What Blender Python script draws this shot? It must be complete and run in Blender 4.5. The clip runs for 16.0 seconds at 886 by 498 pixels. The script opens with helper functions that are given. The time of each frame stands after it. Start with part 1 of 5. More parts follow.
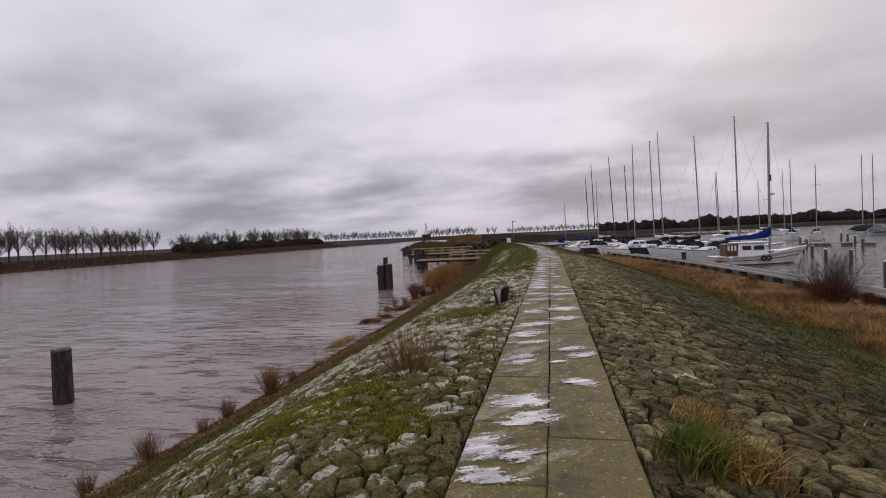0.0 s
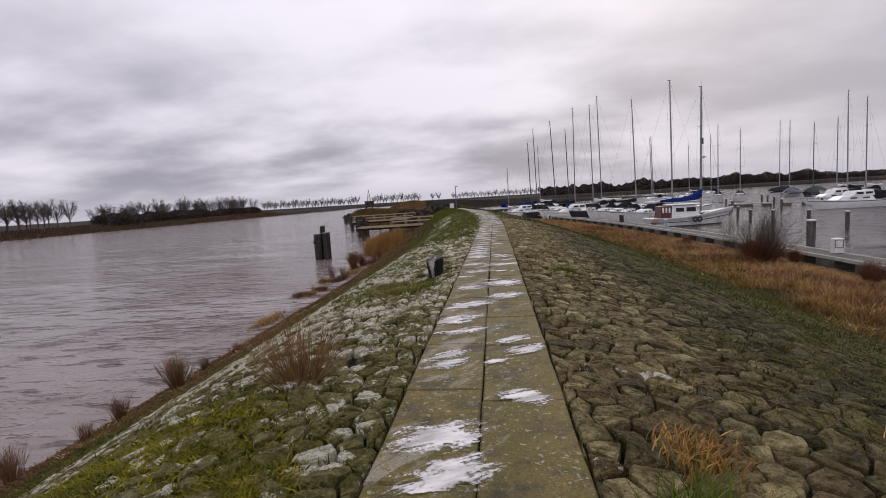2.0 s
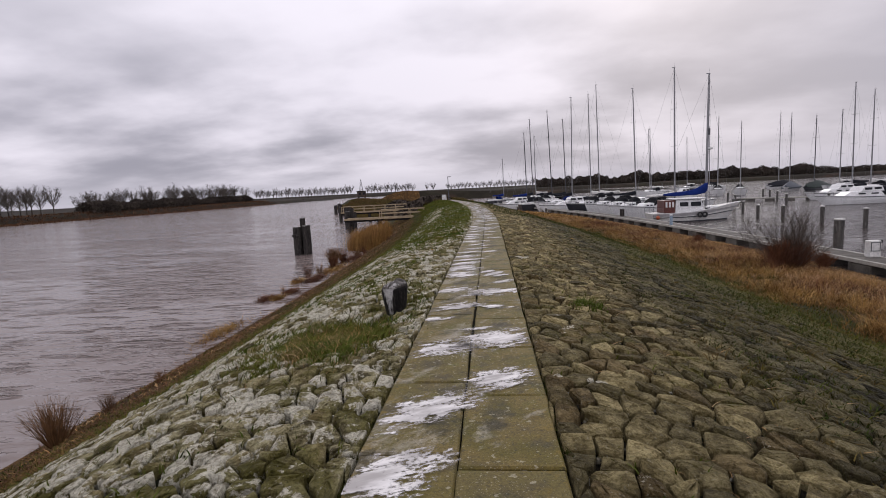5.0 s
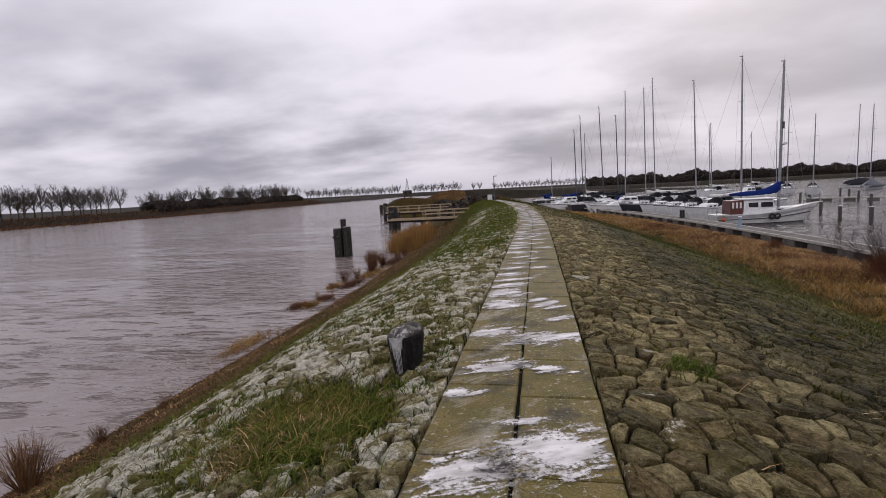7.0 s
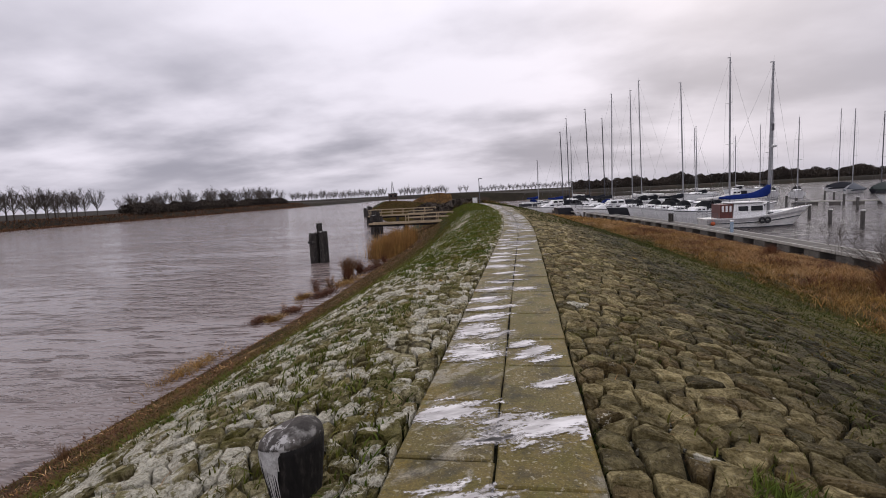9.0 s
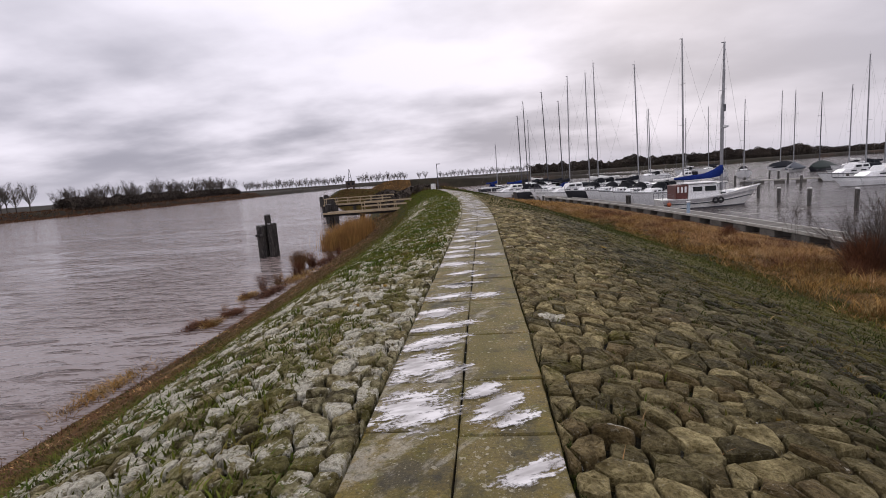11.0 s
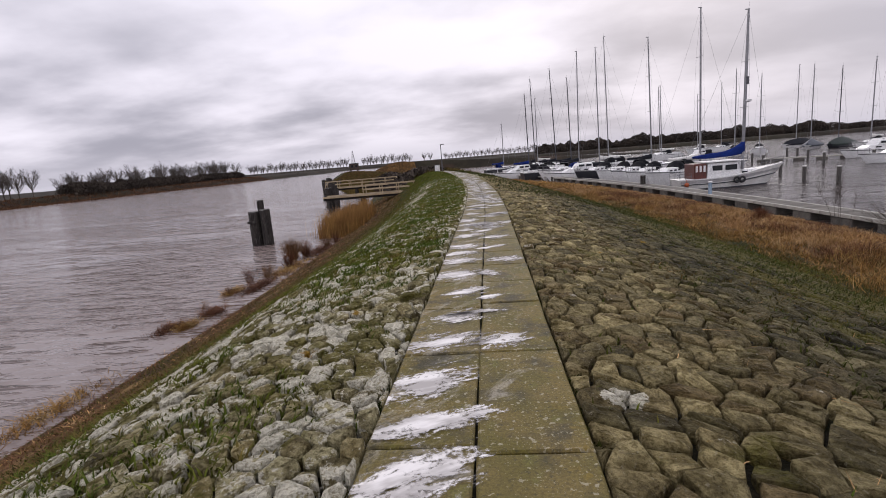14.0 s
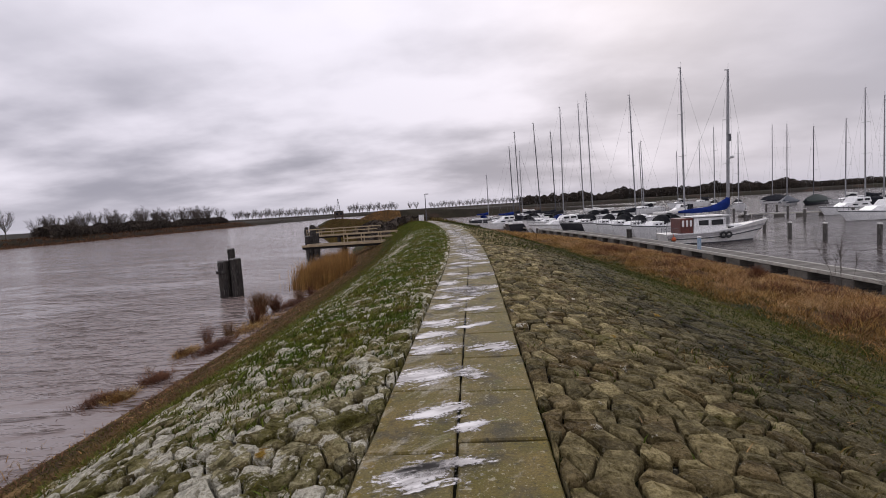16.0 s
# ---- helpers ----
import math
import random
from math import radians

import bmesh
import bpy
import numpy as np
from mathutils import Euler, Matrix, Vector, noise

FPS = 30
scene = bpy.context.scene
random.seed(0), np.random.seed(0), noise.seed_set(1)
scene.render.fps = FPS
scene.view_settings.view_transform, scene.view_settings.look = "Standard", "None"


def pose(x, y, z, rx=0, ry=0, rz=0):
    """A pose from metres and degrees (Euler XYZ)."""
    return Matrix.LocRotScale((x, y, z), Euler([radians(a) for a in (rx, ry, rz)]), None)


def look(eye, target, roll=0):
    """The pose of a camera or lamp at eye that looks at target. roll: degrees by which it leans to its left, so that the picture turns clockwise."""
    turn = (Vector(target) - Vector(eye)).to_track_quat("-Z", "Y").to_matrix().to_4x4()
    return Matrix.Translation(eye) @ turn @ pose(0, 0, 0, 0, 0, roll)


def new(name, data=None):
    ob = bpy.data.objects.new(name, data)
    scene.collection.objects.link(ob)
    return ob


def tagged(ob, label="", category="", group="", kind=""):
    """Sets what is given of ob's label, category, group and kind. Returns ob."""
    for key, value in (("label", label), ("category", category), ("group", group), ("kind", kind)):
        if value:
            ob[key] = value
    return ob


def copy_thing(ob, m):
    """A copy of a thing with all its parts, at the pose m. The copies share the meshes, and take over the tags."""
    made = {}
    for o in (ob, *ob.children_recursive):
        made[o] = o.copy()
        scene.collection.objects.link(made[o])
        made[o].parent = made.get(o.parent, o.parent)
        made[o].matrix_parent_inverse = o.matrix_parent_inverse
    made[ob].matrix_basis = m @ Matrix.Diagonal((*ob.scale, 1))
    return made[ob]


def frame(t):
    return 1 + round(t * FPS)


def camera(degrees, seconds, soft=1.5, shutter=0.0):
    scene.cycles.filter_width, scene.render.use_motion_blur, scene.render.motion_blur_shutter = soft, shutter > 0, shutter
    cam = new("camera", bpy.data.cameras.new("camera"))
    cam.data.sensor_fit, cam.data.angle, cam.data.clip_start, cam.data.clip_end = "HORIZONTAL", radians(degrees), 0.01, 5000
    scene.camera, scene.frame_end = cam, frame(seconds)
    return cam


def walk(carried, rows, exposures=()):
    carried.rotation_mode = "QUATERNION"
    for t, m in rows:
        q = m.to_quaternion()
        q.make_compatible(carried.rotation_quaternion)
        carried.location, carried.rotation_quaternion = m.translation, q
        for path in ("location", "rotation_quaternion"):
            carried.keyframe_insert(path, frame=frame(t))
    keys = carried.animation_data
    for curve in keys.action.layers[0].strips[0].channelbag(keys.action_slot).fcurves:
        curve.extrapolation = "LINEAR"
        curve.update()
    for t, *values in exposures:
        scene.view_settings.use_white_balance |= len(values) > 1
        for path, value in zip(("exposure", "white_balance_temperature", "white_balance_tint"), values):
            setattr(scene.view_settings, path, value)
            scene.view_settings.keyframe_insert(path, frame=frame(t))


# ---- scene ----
cam = camera(84.6, 16.0, soft=0.9)
PATH = [
    (0, (0.082, 0.233, 1.548), (-0.352, 2.185, 1.494), -2.7),
    (0.5, (0.125, 0.53, 1.495), (-0.239, 2.494, 1.393), -2.9),
    (1, (0.171, 0.916, 1.511), (-0.176, 2.881, 1.382), -1.8),
    (1.5, (0.131, 1.359, 1.502), (-0.145, 3.332, 1.324), -3.3),
    (2, (0.167, 1.799, 1.486), (-0.052, 3.777, 1.282), -3.5),
    (2.5, (0.211, 2.292, 1.474), (-0.005, 4.268, 1.251), -3.6),
    (3, (0.231, 2.837, 1.465), (0.037, 4.814, 1.235), -3.5),
    (3.5, (0.293, 3.36, 1.441), (0.103, 5.338, 1.211), -3.2),
    (3.7, (0.303, 3.557, 1.438), (0.113, 5.533, 1.192), -2.9),
    (5.8, (0.207, 6.087, 1.638), (-0.006, 8.062, 1.401), -3.1),
    (6, (0.235, 6.273, 1.643), (-0.018, 8.243, 1.41), -2.9),
    (6.5, (0.239, 6.719, 1.64), (-0.133, 8.671, 1.411), -2.4),
    (7, (0.184, 7.193, 1.613), (-0.2, 9.141, 1.376), -3.0),
    (7.5, (0.204, 7.7, 1.585), (-0.174, 9.647, 1.329), -2.6),
    (8, (0.199, 8.192, 1.571), (-0.181, 10.133, 1.275), -2.4),
    (8.5, (0.177, 8.694, 1.586), (-0.129, 10.65, 1.305), -3.3),
    (9, (0.214, 9.219, 1.576), (-0.117, 11.179, 1.348), -2.9),
    (9.5, (0.191, 9.602, 1.587), (-0.13, 11.559, 1.33), -3.9),
    (11.8, (0.258, 11.313, 1.526), (0.122, 13.281, 1.2), -3.7),
    (12, (0.252, 11.444, 1.516), (0.109, 13.404, 1.145), -3.8),
    (12.5, (0.189, 11.843, 1.489), (0.039, 13.788, 1.049), -4.2),
    (13, (0.166, 12.234, 1.472), (0.01, 14.181, 1.041), -4.5),
    (13.5, (0.188, 12.653, 1.51), (-0.009, 14.606, 1.126), -3.8),
    (14, (0.157, 13.086, 1.516), (-0.048, 15.042, 1.152), -4.7),
    (14.5, (0.133, 13.514, 1.537), (-0.016, 15.491, 1.273), -5.0),
    (15, (0.105, 13.989, 1.525), (-0.041, 15.968, 1.27), -4.3),
    (15.5, (0.084, 14.414, 1.569), (-0.041, 16.399, 1.357), -4.4),
    (16, (0.191, 14.866, 1.569), (0.06, 16.854, 1.397), -3.6),
]
walk(cam, [(t, look(eye, target, roll)) for t, eye, target, roll in PATH],
     [(0, -.14), (1.5, .0), (3.5, .1), (7, .05), (9, .12), (12, .25), (14, .26), (16, .1)])

from mathutils import geometry as geo

# ---------------------------------------------------------------- world and sun
world = bpy.data.worlds.new("overcast_sky")
scene.world = world
world.use_nodes = True


class Nodes:
    """Short way to write a node tree."""

    def __init__(self, tree):
        self.tree = tree
        tree.nodes.clear()

    def add(self, kind, inputs=(), **props):
        n = self.tree.nodes.new(kind)
        for k, v in props.items():
            setattr(n, k, v)
        for k, v in dict(inputs).items():
            self.put(n.inputs[k], v)
        return n

    def put(self, socket, v):
        if isinstance(v, bpy.types.NodeSocket):
            self.tree.links.new(v, socket)
        elif isinstance(v, bpy.types.Node):
            self.tree.links.new(v.outputs[0], socket)
        else:
            socket.default_value = v

    def math(self, op, a, b=0.0, clamp=False):
        return self.add("ShaderNodeMath", {0: a, 1: b}, operation=op, use_clamp=clamp).outputs[0]

    def mix(self, f, a, b, mode="MIX"):
        n = self.add("ShaderNodeMix", data_type="RGBA", blend_type=mode)
        for i, v in ((0, f), (6, a), (7, b)):
            if isinstance(v, tuple) and len(v) == 3:
                v = (*v, 1)
            self.put(n.inputs[i], v)
        return n.outputs[2]

    def noise(self, vec, scale, detail=4.0, rough=0.55, distortion=0.0):
        return self.add("ShaderNodeTexNoise", {"Vector": vec, "Scale": scale, "Detail": detail, "Roughness": rough, "Distortion": distortion}).outputs[0]

    def ramp(self, f, lo, hi):
        return self.add("ShaderNodeMapRange", {0: f, 1: lo, 2: hi, 3: 0.0, 4: 1.0}, clamp=True, interpolation_type="SMOOTHSTEP").outputs[0]

    def scaled(self, vec, s):
        return self.add("ShaderNodeVectorMath", {0: vec, 1: s}, operation="MULTIPLY").outputs[0]


def build_sky():
    n = Nodes(world.node_tree)
    d = n.add("ShaderNodeTexCoord").outputs["Generated"]
    xyz = n.add("ShaderNodeSeparateXYZ", {0: d})
    z = n.math("MAXIMUM", xyz.outputs[2], 0.0)
    low = n.math("ADD", z, 0.23)
    uv = n.add("ShaderNodeCombineXYZ", {0: n.math("DIVIDE", xyz.outputs[0], low), 1: n.math("DIVIDE", xyz.outputs[1], low), 2: 3.7})
    big = n.noise(n.scaled(uv, (0.8, 1.0, 1)), 0.78, 3.0, 0.5)
    fine = n.noise(n.scaled(uv, (0.95, 1.1, 1)), 2.1, 6.0, 0.50, 0.0)
    roll = n.noise(n.scaled(uv, (0.5, 1.3, 1)), 1.6, 4.0, 0.5)
    lump = n.math("ADD", n.math("MULTIPLY", big, 0.56), n.math("ADD", n.math("MULTIPLY", fine, 0.30), n.math("MULTIPLY", roll, 0.14)))
    cover = n.ramp(lump, 0.39, 0.61)
    grey = n.mix(cover, (0.335, 0.325, 0.390), (0.79, 0.75, 0.845))
    high = n.ramp(z, 0.10, 0.50)
    grey = n.mix(n.math("MULTIPLY", high, 0.66), grey, (1.0, 0.955, 1.055))
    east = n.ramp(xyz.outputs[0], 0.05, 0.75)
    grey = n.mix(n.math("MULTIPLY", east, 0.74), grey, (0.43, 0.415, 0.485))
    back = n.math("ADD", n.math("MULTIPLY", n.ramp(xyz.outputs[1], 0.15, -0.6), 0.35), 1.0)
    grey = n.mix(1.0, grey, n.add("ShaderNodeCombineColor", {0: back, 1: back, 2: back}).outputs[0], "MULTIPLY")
    haze = n.ramp(z, 0.07, 0.0)
    grey = n.mix(n.math("MULTIPLY", haze, 0.7), grey, (0.52, 0.50, 0.575))
    sky = n.add("ShaderNodeTexSky", sky_type="NISHITA", sun_disc=False, sun_elevation=radians(28), sun_rotation=radians(20), dust_density=4.0)
    clear = n.scaled(sky.outputs[0], (0.06, 0.06, 0.06))
    both = n.mix(0.06, grey, clear)
    bg = n.add("ShaderNodeBackground", {"Color": both, "Strength": 1.05})
    out = n.add("ShaderNodeOutputWorld", {"Surface": bg.outputs[0]})


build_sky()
sun = new("sun", bpy.data.lights.new("sun", "SUN"))
sun.data.energy, sun.data.angle, sun.data.color = 0.7, radians(25), (1.0, 0.96, 0.92)
sun.matrix_world = look((30, 90, 60), (0, 0, 0))


# ---------------------------------------------------------------- materials
def surface(name, cols, scale=2.0, fine=25.0, rough=0.85, bump=0.3, metal=0.0, vary=0.0, spots=None, stretch=(1, 1, 1), local=False, bumpscale=None, transmission=0.0):
    """A procedural surface of two or three colours, mixed at two scales. vary: difference piece by piece. spots: (colour, scale, threshold)."""
    m = bpy.data.materials.new(name)
    m.use_nodes = True
    n = Nodes(m.node_tree)
    if local:
        p = n.add("ShaderNodeTexCoord").outputs["Object"]
    else:
        p = n.add("ShaderNodeNewGeometry").outputs["Position"]
    v = n.scaled(p, stretch)
    a = n.noise(v, scale, 4.0)
    b = n.noise(v, fine, 5.0, 0.65)
    col = n.mix(n.ramp(a, 0.35, 0.65), cols[0], cols[1])
    if len(cols) > 2:
        col = n.mix(n.ramp(n.noise(v, scale * 2.7, 3.0), 0.52, 0.68), col, cols[2])
    col = n.mix(n.ramp(b, 0.3, 0.75), n.mix(1.0, col, (0.62, 0.62, 0.62), "MULTIPLY"), col)
    if vary:
        r = n.math("FRACT", n.math("ADD", n.add("ShaderNodeObjectInfo").outputs["Random"], n.add("ShaderNodeNewGeometry").outputs["Random Per Island"]))
        k = n.math("ADD", n.math("MULTIPLY", r, 2 * vary), 1 - vary)
        col = n.mix(1.0, col, n.add("ShaderNodeCombineColor", {0: k, 1: k, 2: k}).outputs[0], "MULTIPLY")
    if spots:
        col = n.mix(n.ramp(n.noise(v, spots[1], 6.0, 0.7), spots[2], spots[2] + 0.06), col, spots[0])
    bs = {"Base Color": col, "Roughness": rough, "Metallic": metal, "Specular IOR Level": 0.12 if rough >= 0.8 else 0.5}
    if bump:
        h = n.math("ADD", n.math("MULTIPLY", b, 0.6), n.math("MULTIPLY", a, 0.4))
        bs["Normal"] = n.add("ShaderNodeBump", {"Height": h, "Strength": bump, "Distance": bumpscale or 0.02}).outputs[0]
    sh = n.add("ShaderNodeBsdfPrincipled", bs)
    n.add("ShaderNodeOutputMaterial", {"Surface": sh.outputs[0]})
    return m


def stone_surface():
    """Quarry stone with moss, lichen and bird lime; every stone has its own tone."""
    m = bpy.data.materials.new("revetment_stone")
    m.use_nodes = True
    n = Nodes(m.node_tree)
    g = n.add("ShaderNodeNewGeometry")
    p = g.outputs["Position"]
    r = n.math("FRACT", n.math("ADD", n.add("ShaderNodeObjectInfo").outputs["Random"], g.outputs["Random Per Island"]))
    r2 = n.math("FRACT", n.math("MULTIPLY", r, 7.31))
    x = n.add("ShaderNodeSeparateXYZ", {0: p}).outputs[0]
    river = n.ramp(x, 0.3, -0.8)
    fine = n.noise(p, 38.0, 6.0, 0.7)
    mid = n.noise(p, 7.0, 5.0, 0.6)
    wide = n.noise(p, 0.55, 3.0)
    yy = n.add("ShaderNodeSeparateXYZ", {0: p}).outputs[1]
    col = n.mix(r, (0.138, 0.116, 0.053), (0.540, 0.450, 0.225))
    col = n.mix(n.ramp(r2, 0.55, 0.95), col, (0.235, 0.175, 0.080))
    col = n.mix(n.ramp(mid, 0.38, 0.64), n.mix(1.0, col, (0.42, 0.40, 0.34), "MULTIPLY"), col)
    pale = n.mix(n.math("MULTIPLY", river, n.ramp(n.math("ADD", mid, n.math("MULTIPLY", r2, 0.25)), 0.46, 0.74)), col, (0.43, 0.39, 0.225))
    weather = n.math("MULTIPLY", n.ramp(x, 1.6, 3.6), n.ramp(n.noise(p, 0.42, 4.0, 0.6), 0.20, 0.44))
    pale = n.mix(n.math("MULTIPLY", weather, 0.90), pale, n.mix(r, (0.016, 0.015, 0.008), (0.135, 0.120, 0.062)))
    low = n.ramp(x, 2.5, 7.5)
    grown = n.math("ADD", n.math("MULTIPLY", n.ramp(yy, 12.0, 32.0), n.math("MULTIPLY", river, 0.21)), n.math("ADD", n.math("MULTIPLY", low, 0.26), n.math("MULTIPLY", n.math("SUBTRACT", river, 1.0), 0.15)))
    early = n.math("MULTIPLY", n.ramp(yy, 9.5, 4.0), river)
    grown = n.math("ADD", grown, n.math("MULTIPLY", early, 0.30))
    grown = n.math("ADD", grown, n.math("MULTIPLY", n.math("MULTIPLY", n.ramp(yy, 15.0, 4.0), n.ramp(x, 1.0, 3.0)), 0.08))
    moss = n.ramp(n.math("ADD", n.math("ADD", n.noise(p, 2.3, 5.0, 0.65), n.math("MULTIPLY", wide, 0.7)), grown), 0.80, 0.95)
    col = n.mix(n.math("MULTIPLY", moss, 0.72), pale, n.mix(mid, (0.052, 0.054, 0.008), (0.180, 0.158, 0.022)))
    lime = n.math("ADD", n.math("ADD", n.noise(p, 3.4, 6.0, 0.74), n.math("MULTIPLY", r2, 0.15)), n.math("MULTIPLY", n.math("SUBTRACT", river, n.math("MULTIPLY", early, 0.42)), 0.160))
    lime = n.math("ADD", lime, n.math("ADD", n.math("MULTIPLY", n.ramp(x, 2.6, 0.8), 0.047), n.math("MULTIPLY", n.ramp(x, -1.0, -2.4), 0.03)))
    for u, y, w in ((1.46, 5.92, .2), (1.07, 9.04, .15), (1.25, 12.2, .15), (.89, 15.97, .2), (.95, 13.6, .12), (1.0, 11.0, .16), (-.95, 4.45, .3), (-2.6, 5.6, .2), (-.9, 5.4, .18), (-.85, 9.9, .2), (-.85, 12.3, .2)):
        d = n.add("ShaderNodeVectorMath", {0: n.scaled(p, (1, 1.3, 0)), 1: (u, y * 1.3, 0)}, operation="DISTANCE").outputs[1]
        lime = n.math("ADD", lime, n.math("MULTIPLY", n.ramp(d, w, w * 0.2), 0.3))
    col = n.mix(n.math("MULTIPLY", n.ramp(lime, 0.79, 0.83), 0.94), col, n.mix(mid, (0.58, 0.55, 0.43), (0.84, 0.81, 0.69)))
    col = n.mix(n.math("MULTIPLY", n.ramp(n.noise(p, 30.0, 3.0, 0.6), 0.62, 0.68), n.math("ADD", n.math("MULTIPLY", river, 0.35), 0.3)), col, (0.46, 0.43, 0.33))
    col = n.mix(n.math("MULTIPLY", n.ramp(n.noise(p, 19.0, 4.0, 0.65), 0.56, 0.66), 0.45), col, (0.045, 0.037, 0.019))
    lichen = n.ramp(n.math("ADD", n.noise(p, 1.7, 3.0), n.math("MULTIPLY", mid, 0.35)), 0.90, 0.95)
    col = n.mix(lichen, col, (0.30, 0.18, 0.02))
    col = n.mix(n.ramp(fine, 0.36, 0.58), n.mix(1.0, col, (0.50, 0.48, 0.42), "MULTIPLY"), col)
    hgt = n.math("ADD", n.math("ADD", n.math("MULTIPLY", mid, 1.0), n.math("MULTIPLY", fine, 0.6)), n.math("MULTIPLY", n.noise(p, 16.0, 4.0, 0.6), 0.5))
    nor = n.add("ShaderNodeBump", {"Height": hgt, "Strength": 1.0, "Distance": 0.08})
    sh = n.add("ShaderNodeBsdfPrincipled", {"Base Color": col, "Roughness": 0.78, "Specular IOR Level": 0.14, "Normal": nor.outputs[0]})
    n.add("ShaderNodeOutputMaterial", {"Surface": sh.outputs[0]})
    return m


def slab_surface():
    """Worn concrete with green-brown algae, white specks and smeared lime."""
    m = bpy.data.materials.new("slab_concrete")
    m.use_nodes = True
    n = Nodes(m.node_tree)
    p = n.add("ShaderNodeNewGeometry").outputs["Position"]
    r = n.add("ShaderNodeObjectInfo").outputs["Random"]
    mid = n.noise(p, 3.0, 5.0, 0.6)
    fine = n.noise(p, 60.0, 6.0, 0.7)
    col = n.mix(n.ramp(mid, 0.36, 0.64), (0.168, 0.124, 0.034), (0.108, 0.090, 0.012))
    col = n.mix(n.math("MULTIPLY", r, 0.6), col, (0.155, 0.124, 0.046))
    col = n.mix(n.math("MULTIPLY", n.ramp(n.noise(p, 2.4, 5.0, 0.65), 0.50, 0.66), 0.8), col, (0.064, 0.055, 0.034))
    x = n.add("ShaderNodeSeparateXYZ", {0: p}).outputs[0]
    river = n.ramp(x, 0.45, -0.35)
    slant = n.add("ShaderNodeMapping", {0: p, 2: (0, 0, radians(-42)), 3: (0.7, 1.7, 1)}, vector_type="TEXTURE").outputs[0]
    smear = n.math("ADD", n.noise(slant, 2.6, 7.0, 0.70, 0.5), n.math("MULTIPLY", river, 0.125))
    col = n.mix(n.math("MULTIPLY", n.ramp(smear, 0.61, 0.74), 0.5), col, (0.46, 0.43, 0.36))
    edge = n.ramp(n.noise(p, 5.0, 4.0), 0.58, 0.7)
    col = n.mix(n.math("MULTIPLY", edge, 0.5), col, (0.13, 0.13, 0.03))
    pit = n.ramp(n.noise(p, 26.0, 4.0, 0.65), 0.56, 0.66)
    col = n.mix(n.math("MULTIPLY", pit, 0.6), col, (0.045, 0.042, 0.026))
    wide = n.ramp(n.noise(p, 1.3, 3.0), 0.40, 0.62)
    speck = n.ramp(n.math("ADD", n.noise(p, 21.0, 3.0, 0.5), n.math("MULTIPLY", wide, 0.05)), 0.655, 0.69)
    col = n.mix(n.math("MULTIPLY", speck, 0.6), col, (0.42, 0.39, 0.29))
    dust = n.ramp(n.math("ADD", n.noise(p, 75.0, 2.0, 0.5), n.math("MULTIPLY", wide, 0.04)), 0.66, 0.70)
    col = n.mix(n.math("MULTIPLY", dust, 0.4), col, (0.42, 0.39, 0.30))
    stain = n.ramp(n.noise(p, 1.9, 6.0, 0.68), 0.53, 0.68)
    col = n.mix(n.math("MULTIPLY", stain, 0.75), col, (0.030, 0.028, 0.020))
    rust = n.math("MULTIPLY", n.ramp(n.math("ABSOLUTE", x), 0.36, 0.58), n.ramp(n.noise(p, 9.0, 5.0, 0.7), 0.52, 0.62))
    col = n.mix(n.math("MULTIPLY", rust, 0.6), col, (0.20, 0.135, 0.015))
    col = n.mix(n.ramp(fine, 0.3, 0.65), n.mix(1.0, col, (0.58, 0.57, 0.54), "MULTIPLY"), col)
    nor = n.add("ShaderNodeBump", {"Height": n.math("ADD", n.math("MULTIPLY", fine, 0.7), mid), "Strength": 0.55, "Distance": 0.015})
    sh = n.add("ShaderNodeBsdfPrincipled", {"Base Color": col, "Roughness": 0.72, "Specular IOR Level": 0.25, "Normal": nor.outputs[0]})
    n.add("ShaderNodeOutputMaterial", {"Surface": sh.outputs[0]})
    return m


def lime_surface():
    """Dried bird lime, feathered and ragged at its edges."""
    m = bpy.data.materials.new("bird_lime")
    m.use_nodes = True
    n = Nodes(m.node_tree)
    p = n.add("ShaderNodeNewGeometry").outputs["Position"]
    smear = n.add("ShaderNodeMapping", {0: p, 2: (0, 0, radians(24)), 3: (1.9, 0.62, 1)}, vector_type="TEXTURE").outputs[0]
    a = n.noise(smear, 7.0, 6.0, 0.68, 0.5)
    b = n.noise(p, 34.0, 4.0, 0.65)
    col = n.mix(n.ramp(n.noise(smear, 5.0, 4.0), 0.36, 0.66), (0.42, 0.40, 0.385), (0.80, 0.78, 0.765))
    sh = n.add("ShaderNodeBsdfPrincipled", {"Base Color": col, "Roughness": 0.85, "Specular IOR Level": 0.1})
    clear = n.add("ShaderNodeBsdfTransparent")
    core = n.add("ShaderNodeAttribute", attribute_name="core").outputs["Fac"]
    amount = n.math("ADD", n.math("MULTIPLY", n.math("SUBTRACT", a, 0.5), 5.2), n.math("ADD", core, n.math("MULTIPLY", n.math("SUBTRACT", b, 0.5), 2.2)))
    mx = n.add("ShaderNodeMixShader", {0: n.math("MULTIPLY", n.ramp(amount, -0.45, 0.45), 0.92), 1: clear.outputs[0], 2: sh.outputs[0]})
    n.add("ShaderNodeOutputMaterial", {"Surface": mx.outputs[0]})
    return m


